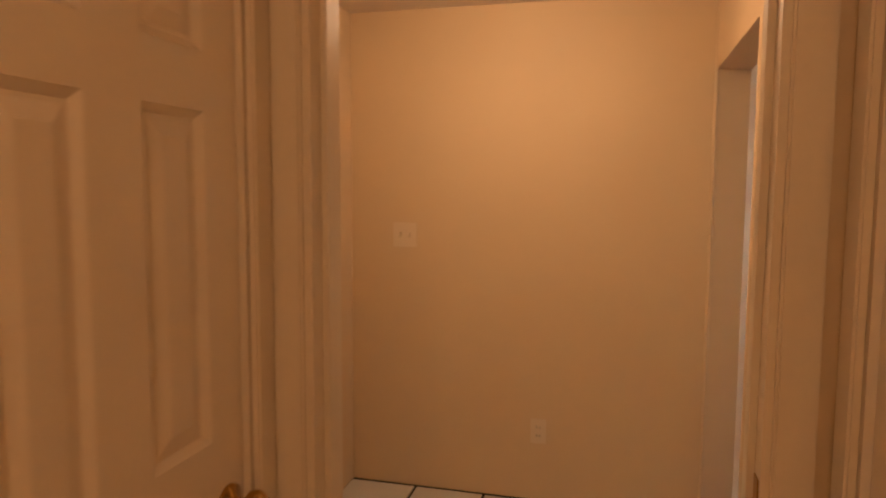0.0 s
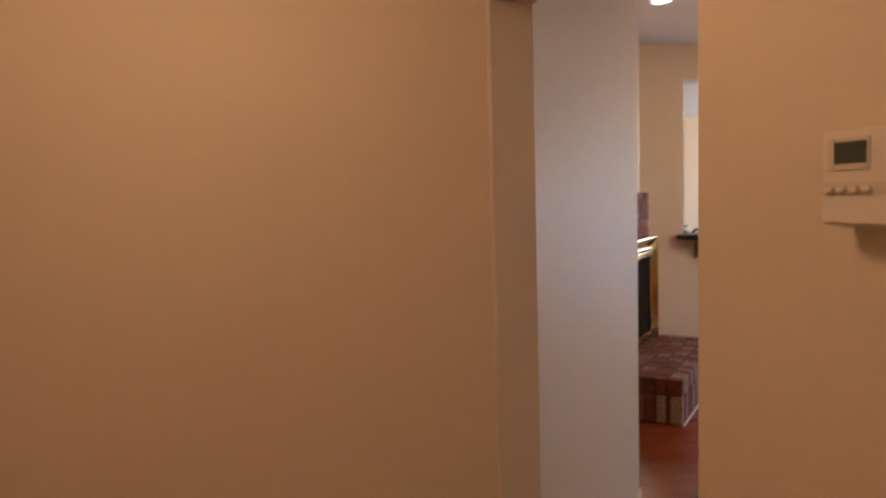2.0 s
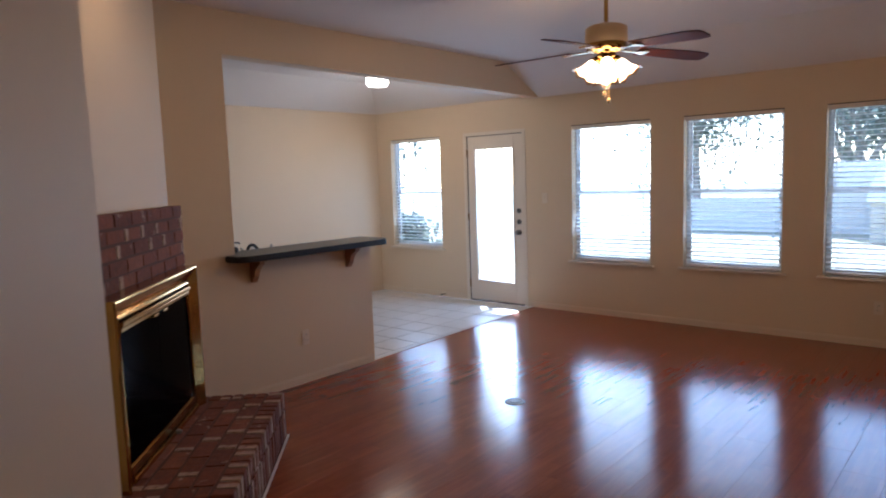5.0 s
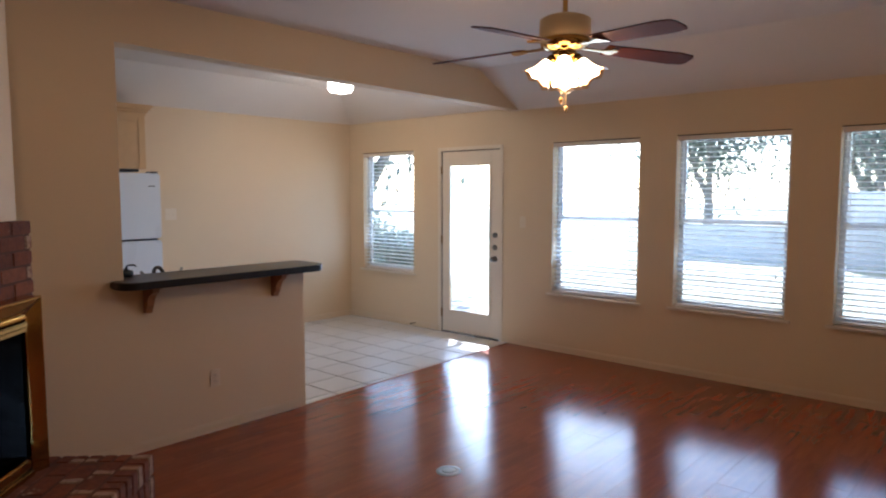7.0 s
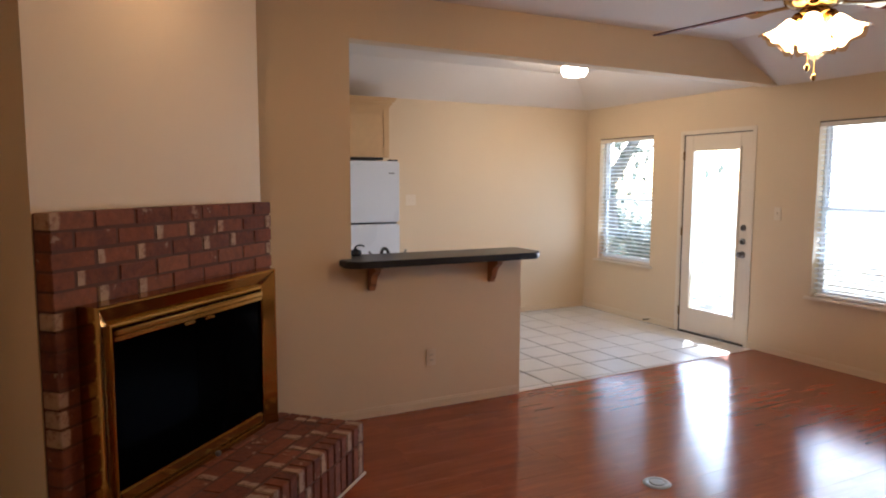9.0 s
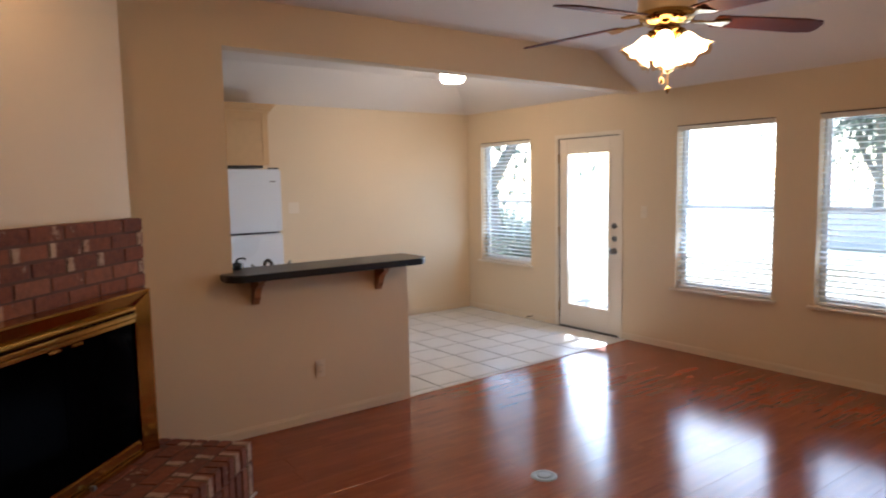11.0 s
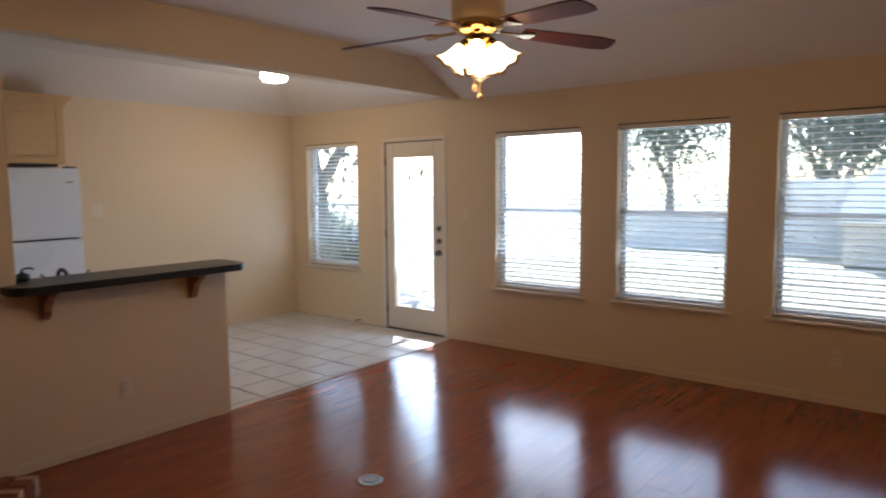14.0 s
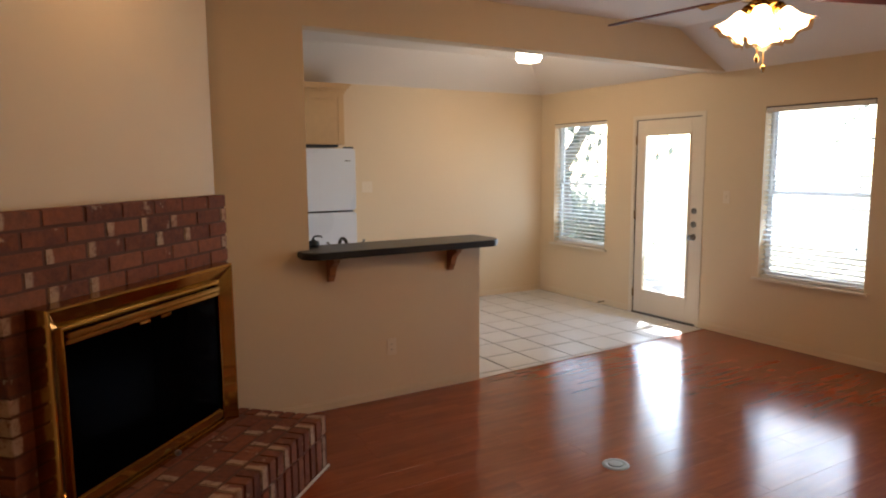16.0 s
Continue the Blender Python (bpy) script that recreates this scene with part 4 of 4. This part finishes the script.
t = thing("ceiling_light", "lit white glass flush light on the kitchen ceiling", "ceiling light", pose(-0.27, -1.22, 0))
part("base_pan", boxes((-0.105, 0.105, -0.105, 0.105, TOP - 0.03, TOP - 0.001), bevel=0.006), VINYL, t)
bm = boxes((-0.10, 0.10, -0.10, 0.10, TOP - 0.15, TOP - 0.031), bevel=0.025)
sh = part("diffuser", bm, DIFFUSER, t, "lit white glass diffuser")
sh.visible_shadow = False
t = thing("recessed_light", "round recessed ceiling light, lit", "recessed light", pose(2.24, -4.94, 0))
bm = bmesh.new()
lathe(bm, [(0.062, TOP - 0.001), (0.085, TOP - 0.001), (0.085, TOP - 0.006), (0.066, TOP - 0.009), (0.062, TOP - 0.001)], 32)
part("trim_ring", bm, VINYL, t, smooth=True)
bm = bmesh.new()
lathe(bm, [(0.001, TOP - 0.006), (0.03, TOP - 0.005), (0.061, TOP - 0.002)], 32)
part("lens", bm, DIFFUSER, t)
# fittings made up for the two added lamps, out of view overhead
for fx, fy, room in ((5.60, -7.75, "foyer"), (8.50, -7.50, "hall")):
    t = thing("ceiling_light", "frosted glass ceiling light in the %s" % room, "ceiling light", pose(fx, fy, 0))
    bm = bmesh.new()
    lathe(bm, [(0.001, FTOP - 0.001), (0.14, FTOP - 0.001), (0.14, FTOP - 0.02), (0.001, FTOP - 0.022)], 28)
    part("base_pan", bm, BRASS, t)
    bm = bmesh.new()
    lathe(bm, [(0.13, FTOP - 0.022), (0.12, FTOP - 0.06), (0.08, FTOP - 0.09), (0.001, FTOP - 0.10)], 28)
    sh = part("bowl", bm, DIMBOWL, t, smooth=True)
    sh.visible_shadow = False

# round floor outlet
t = thing("floor_outlet", "round brushed metal floor outlet set in the laminate", "floor outlet", pose(2.645, -2.885, 0.004))
bm = bmesh.new()
lathe(bm, [(0.001, 0.004), (0.048, 0.004), (0.050, 0.0065), (0.068, 0.005), (0.072, 0.0005)], 36)
part("flange", bm, STEEL, t, smooth=True)
bm = bmesh.new()
lathe(bm, [(0.001, 0.009), (0.034, 0.009), (0.038, 0.0075), (0.039, 0.004)], 30)
part("lid", bm, STEEL, t)

# door stop near the kitchen skirting
t = thing("door_stop", "small spring door stop on the kitchen skirting", "door stop", pose(-0.40, -0.016, 0.045))
bm = bmesh.new()
tube(bm, (0, 0, 0), (0, -0.07, 0), 0.006, seg=10)
tube(bm, (0, -0.07, 0), (0, -0.085, 0), 0.010, seg=12)
part("spring", bm, BRONZE, t)

# door stop on the skirting of the east wall
t = thing("door_stop", "small chrome door stop beside the east door", "door stop", pose(5.386, -1.30, 0.045))
bm = bmesh.new()
tube(bm, (0, 0, 0), (-0.055, 0, 0), 0.005, seg=10)
tube(bm, (-0.055, 0, 0), (-0.068, 0, 0), 0.010, seg=12)
part("spring", bm, STEEL, t)

# ---- fireplace ----
t = thing("fireplace_insert", "brass-framed fireplace insert with smoked glass doors", "fireplace", N45)
FL, FR, FB, FT = -5.575, -4.405, 0.286, 1.105
def bar(bm, x0, x1, z0, z1, y0, y1, b=0.004):
    box(bm, x0, x1, y0, y1, z0, z1, bevel=b)
fr = bmesh.new()
profile = [(0.0, 2.19), (0.0, 2.104), (0.004, 2.097), (0.010, 2.095), (0.014, 2.098), (0.080, 2.134), (0.083, 2.124), (0.090, 2.121), (0.097, 2.124), (0.099, 2.138), (0.099, 2.19)]
rings = [[fr.verts.new(p) for p in ((FL + d, y, FB), (FL + d, y, FT - d), (FR - d, y, FT - d), (FR - d, y, FB))] for d, y in profile]
for a, b in zip(rings, rings[1:]):
    for i in range(3):
        fr.faces.new((a[i], a[i + 1], b[i + 1], b[i]))
for i in (0, 3):
    fr.faces.new([q[i] for q in rings])
part("frame", fr, BRASS, t, "polished brass surround")
fr = bmesh.new()
bar(fr, FL + 0.100, FR - 0.100, FT - 0.126, FT - 0.105, 2.108, 2.18, 0.005)
part("upper_trim", fr, BRASS, t)
fr = bmesh.new()
bar(fr, FL + 0.100, FR - 0.100, FT - 0.150, FT - 0.132, 2.118, 2.18, 0.003)
part("door_track", fr, BRASS, t)
fr = bmesh.new()
bar(fr, FL + 0.100, FR - 0.100, FB + 0.001, FB + 0.03, 2.110, 2.18, 0.005)
bar(fr, FL + 0.100, FR - 0.100, FB + 0.031, FB + 0.082, 2.124, 2.18, 0.008)
part("lower_trim", fr, BRASS, t)
mid = (FL + FR) / 2
for xa, xb in ((FL + 0.100, mid - 0.002), (mid + 0.002, FR - 0.100)):
    dr = part("glass_door", boxes((xa, xb, 2.135, 2.143, FB + 0.084, FT - 0.152)), SOOT, t, "smoked glass door")
    u = xb - 0.10 if xb < mid + 0.01 else xa + 0.03
    part("handle", boxes((u, u + 0.07, 2.112, 2.134, FT - 0.166, FT - 0.152), bevel=0.004), BRASS, dr)
part("damper_knob", boxes((mid + 0.06, mid + 0.085, 2.085, 2.112, FB + 0.012, FB + 0.034), bevel=0.006), STEEL, t)
part("firebox", boxes((-5.46, -5.44, 2.19, 2.75, FB, FT), (-4.50, -4.48, 2.19, 2.75, FB, FT), (-5.44, -4.50, 2.73, 2.75, FB, FT), (-5.44, -4.50, 2.19, 2.73, FT - 0.02, FT)), FIREBOX, t)

fp = thing("fireplace_surround", "red brick fireplace surround with raised brick hearth", "fireplace", N45)
for core in ((-5.655, -5.48, 2.1985, 2.279, FB, FT - 0.01), (-4.47, -4.295, 2.1985, 2.279, FB, FT - 0.01), (-5.655, -4.295, 2.1985, 2.279, FT - 0.01, 1.442), (-5.62, -4.285, 1.676, 2.279, 0.0, 0.2795)):
    part("mortar_core", boxes(core), MORTAR, fp, "grey-brown mortar joints")
bm = bmesh.new()
box(bm, -5.64, -4.27, 1.650, 1.664, 0.0, 0.013, bevel=0.004)
part("shoe_moulding", bm, TRIM, fp, "painted shoe moulding along the hearth")
brick_meshes = {}
def brick(x0, x1, y0, y1, z0, z1, rnd):
    size = (round(x1 - x0, 3), round(y1 - y0, 3), round(z1 - z0, 3))
    if size not in brick_meshes:
        bm = bmesh.new()
        box(bm, 0, size[0], 0, size[1], 0, size[2], bevel=0.0035)
        brick_meshes[size] = mesh_of("brick", bm, BRICK)
    ob = new("brick", brick_meshes[size])
    ob.parent = fp
    ob.matrix_basis = pose(x0, y0 + rnd.uniform(-0.002, 0.002), z0, rnd.uniform(-0.4, 0.4), rnd.uniform(-0.3, 0.3), rnd.uniform(-0.4, 0.4))
rnd = random.Random(7)
L, Hc, J = 0.194, 0.0610, 0.0100
z, k = 1.446, 0
while z > FB + 0.03:
    x = -5.665 - (0.5 * L if k % 2 else 0.0)
    while x < -4.285:
        a, b = max(x, -5.665), min(x + L, -4.285)
        pieces = [(a, b)]
        if z - Hc < FT - 0.005:
            pieces = [(a, min(b, -5.49)), (max(a, -4.46), b)]
        for pa, pb in pieces:
            if pb - pa > 0.03:
                brick(pa, pb, 2.195, 2.265, z - Hc, z, rnd)
        x += L + J
    z -= Hc + J
    k += 1
# hearth: upright bricks along the front and the ends, flat bricks on top
W = 0.0585
x = -5.625
while x < -4.30:
    brick(x, x + W, 1.668, 1.76, 0.185, 0.283, rnd)
    brick(x, x + W, 1.668, 1.74, 0.004, 0.175, rnd)
    x += W + J
for xs in ((-5.628, -5.536), (-4.356, -4.272)):
    y = 1.77
    while y < 2.15:
        brick(xs[0], xs[1], y, y + W, 0.185, 0.283, rnd)
        brick(xs[0], xs[1], y, y + W, 0.004, 0.175, rnd)
        y += W + J
y, k = 1.772, 0
while y < 2.15:
    x = -5.525 - (0.09 if k % 2 else 0.0)
    while x < -4.37:
        a, b = max(x, -5.525), min(x + L, -4.366)
        if b - a > 0.03:
            brick(a, b, y, min(y + 0.092, 2.19), 0.225, 0.283, rnd)
        x += L + J
    y += 0.092 + J
    k += 1

# ---- outdoors ----
def tree(name, x, y, h, spread, seed, lean=0.0, leaves=7000):
    rnd = random.Random(seed)
    t = thing(name, "leafy oak tree beyond the lawn", "tree", pose(x, y, -0.24), "trees behind the fence")
    bm = bmesh.new()
    tips = []
    def limb(p, d, r, l, depth):
        q = p + d * l
        tube(bm, p, q, r, r * 0.68, 8, caps=False)
        if depth == 0 or r < 0.02:
            tips.append(q)
            return
        for _ in range(3 if depth > 1 else 4):
            nd = (d + Vector((rnd.uniform(-0.75, 0.75), rnd.uniform(-0.75, 0.75), rnd.uniform(0.0, 0.5)))).normalized()
            limb(q, nd, r * 0.62, l * rnd.uniform(0.75, 1.0), depth - 1)
            tips.append(q)
    limb(Vector((0, 0, 0)), Vector((lean, 0, 1)).normalized(), 0.046 * h / 2, h * 0.150, 4)
    part("trunk", bm, BARK, t)
    verts, faces = [], []
    for i in range(leaves):
        c = rnd.choice(tips) + Vector((rnd.gauss(0, spread * 0.22), rnd.gauss(0, spread * 0.22), rnd.gauss(0, spread * 0.22)))
        s = rnd.uniform(0.07, 0.16)
        e = Euler((rnd.uniform(0, 6.3), rnd.uniform(0, 6.3), rnd.uniform(0, 6.3))).to_matrix()
        n = len(verts)
        verts += [c + e @ Vector(v) for v in ((-s, 0, 0), (0, -s * 0.5, 0.02), (s, 0, 0), (0, s * 0.5, 0.02))]
        faces.append((n, n + 1, n + 2, n + 3))
    me = bpy.data.meshes.new("crown")
    me.from_pydata(verts, [], faces)
    me.materials.append(LEAF)
    c = new("crown", me)
    c.parent = t


for i, (x, y, h, sp, leaves) in enumerate(((-5.3, 22.5, 10.5, 5.2, 6500), (-0.2, 25.0, 11.0, 5.6, 3400), (3.2, 27.0, 11.0, 5.4, 3000), (7.8, 25.0, 10.5, 5.2, 3000), (0.9, 22.0, 9.5, 4.6, 3000), (-7.25, 5.3, 11.5, 3.0, 7000))):
    tree("tree", x, y, h, sp, 11 + i, lean=0.05 * math.sin(i * 2.1), leaves=leaves)

f = thing("fence", "weathered wooden board fence behind the lawn", "fence")
for i in range(9):
    part("post", boxes((-3.0 + 2.4 * i, -2.9 + 2.4 * i, 12.842, 12.94, -0.25, 0.68 if i < 2 else 1.55)), FENCE, f)
for z in (0.0, 0.48):
    part("rail", boxes((-3.0, 16.6, 12.8, 12.84, z, z + 0.08)), FENCE, f)
low, tall = bmesh.new(), bmesh.new()
box(low, 0, 0.138, 0, 0.018, 0, 0.92)
box(tall, 0, 0.138, 0, 0.018, 0, 1.83)
low, tall = mesh_of("board", low, FENCE), mesh_of("board", tall, FENCE)
for i in range(135):
    b = new("board", low if i < 28 else tall)
    b.parent = f
    b.matrix_basis = pose(-3.0 + 0.145 * i, 12.78, -0.22 + 0.012 * math.sin(i * 3.3))

s = thing("garden_shed", "pale garden shed with light roof on the lawn", "shed", pose(4.05, 11.6, -0.22, 0, 0, 3))
part("wall", boxes((-1.3, 1.3, -1.0, 1.0, 0.03, 0.95)), SHEDW, s)
bm = bmesh.new()
pr = [(1.38 * math.cos(radians(180 - 15 * i)), 0.93 + 1.25 * math.sin(radians(15 * i))) for i in range(13)]
a = [bm.verts.new((x, -1.1, z)) for x, z in pr]
b = [bm.verts.new((x, 1.1, z)) for x, z in pr]
bm.faces.new(a)
bm.faces.new(list(reversed(b)))
for i in range(len(pr)):
    bm.faces.new((a[i], b[i], b[(i + 1) % len(pr)], a[(i + 1) % len(pr)]))
part("roof", bm, SHEDR, s, "rounded white roof")
part("door", boxes((-0.55, 0.55, -1.03, -1.0, 0.08, 0.90), bevel=0.005), SHEDW, s)

def shrub(x, y, r, h, seed):
    rnd = random.Random(seed)
    t = thing("shrub", "low leafy shrub at the edge of the lawn", "shrub", pose(x, y, -0.222), "shrubs on the lawn")
    bm = bmesh.new()
    for i in range(7):
        a = 2 * math.pi * i / 7
        tube(bm, (0.05 * math.cos(a), 0.05 * math.sin(a), 0), (r * 0.6 * math.cos(a), r * 0.6 * math.sin(a), h * 0.7), 0.02, 0.008, 6)
    part("stems", bm, BARK, t)
    verts, faces = [], []
    for i in range(700):
        u, v, w = rnd.gauss(0, 0.45), rnd.gauss(0, 0.45), rnd.random()
        c = Vector((u * r, v * r, h * (0.08 + 0.92 * w) * (1 - 0.35 * min(1, u * u + v * v))))
        s = rnd.uniform(0.05, 0.11)
        e = Euler((rnd.uniform(0, 6.3), rnd.uniform(0, 6.3), rnd.uniform(0, 6.3))).to_matrix()
        n = len(verts)
        verts += [c + e @ Vector(q) for q in ((-s, 0, 0), (0, -s * 0.5, 0.01), (s, 0, 0), (0, s * 0.5, 0.01))]
        faces.append((n, n + 1, n + 2, n + 3))
    me = bpy.data.meshes.new("foliage")
    me.from_pydata(verts, [], faces)
    me.materials.append(LEAF)
    new("foliage", me).parent = t


shrub(-5.7, 4.9, 0.75, 0.95, 5)
shrub(-7.9, 4.6, 0.8, 0.85, 6)
shrub(-8.2, 6.4, 0.8, 1.15, 8)
shrub(-9.8, 6.6, 1.0, 1.2, 9)

# ---- floor pieces, last ----
def plank_mesh(x0, x1, cut0, cut1, l):
    """A plank from x0 to x1; where the seam to the tiles crosses it, its edge runs from cut0 to cut1."""
    bm = bmesh.new()
    prism(bm, [(max(cut0, x0), 0), (x1, 0), (x1, l), (max(cut1, x0), l)], -0.008, 0.0)
    top = [e for e in bm.edges if all(v.co.z > -0.001 for v in e.verts)]
    bmesh.ops.bevel(bm, geom=top, offset=0.0005, segments=1, affect="EDGES")
    return mesh_of("plank", bm, WOOD)


def seam(y):
    """Where laminate meets tile: a line that runs a little askew."""
    return 1.064 - 0.041 * (min(0, max(-2.69, y)) + 2.69)


floor = bpy.data.objects["floor"]
planks = {}
rnd = random.Random(3)
PW, PL, RISE = 0.192, 1.285, 0.004
x = 0.95
while x < XR - 0.01:
    w = min(PW, XR - x)
    y = -6.98 - rnd.uniform(0, PL)
    while y < -0.001:
        a, b = max(y, -6.98), min(y + PL, -0.001)
        if b - a > 0.02 and not (x < 1.0 and a < -5.2):
            c0, c1 = max(0.0, seam(a) - x), max(0.0, seam(b) - x)
            key = (round(w, 3), round(b - a, 3), round(c0, 3), round(c1, 3))
            if key not in planks:
                planks[key] = plank_mesh(0, w - 0.0006, c0, c1, b - a - 0.0006)
            o = new("plank", planks[key])
            o.parent = floor
            o.matrix_basis = pose(x, a, RISE)
        y += PL
    x += PW


def tiles(x0, x1, y0, y1, size, ox, oy, parent, joint=0.0135):
    cache = {}
    i0, i1 = math.floor((x0 - ox) / size), math.ceil((x1 - ox) / size)
    j0, j1 = math.floor((y0 - oy) / size), math.ceil((y1 - oy) / size)
    for i in range(i0, i1):
        for j in range(j0, j1):
            a, b = max(ox + i * size, x0), min(ox + (i + 1) * size - joint, x1)
            c, e = max(oy + j * size, y0), min(oy + (j + 1) * size - joint, y1)
            if b - a < 0.015 or e - c < 0.015:
                continue
            key = (round(b - a, 3), round(e - c, 3))
            if key not in cache:
                bm = bmesh.new()
                box(bm, 0, b - a, 0, e - c, -0.008, 0.0)
                top = [ed for ed in bm.edges if all(v.co.z > -0.001 for v in ed.verts)]
                bmesh.ops.bevel(bm, geom=top, offset=0.002, segments=1, affect="EDGES")
                cache[key] = mesh_of("tile", bm, TILE)
            o = new("tile", cache[key])
            o.parent = parent
            o.matrix_basis = pose(a, c, 0.0005 * math.sin(i * 5.1 + j * 2.3))


tiles(XK, 1.07, -5.4, -0.001, 0.335, 0.945 + 0.009 - 0.335 * 10, -0.001 - 0.335 * 20, floor)
tiles(XF + 0.014, 9.3, YE, -6.99, 0.335, XF, YE, bpy.data.objects["floor_foyer"])
bm = bmesh.new()
prism(bm, [(seam(-2.69) - 0.012, -2.69), (seam(-2.69) + 0.004, -2.69), (seam(0) + 0.004, -0.016), (seam(0) - 0.012, -0.016)], 0.001, 0.0075, bevel=0.002)
structure("floor_trim", bm, CORBEL, "wooden transition strip between tile and laminate")
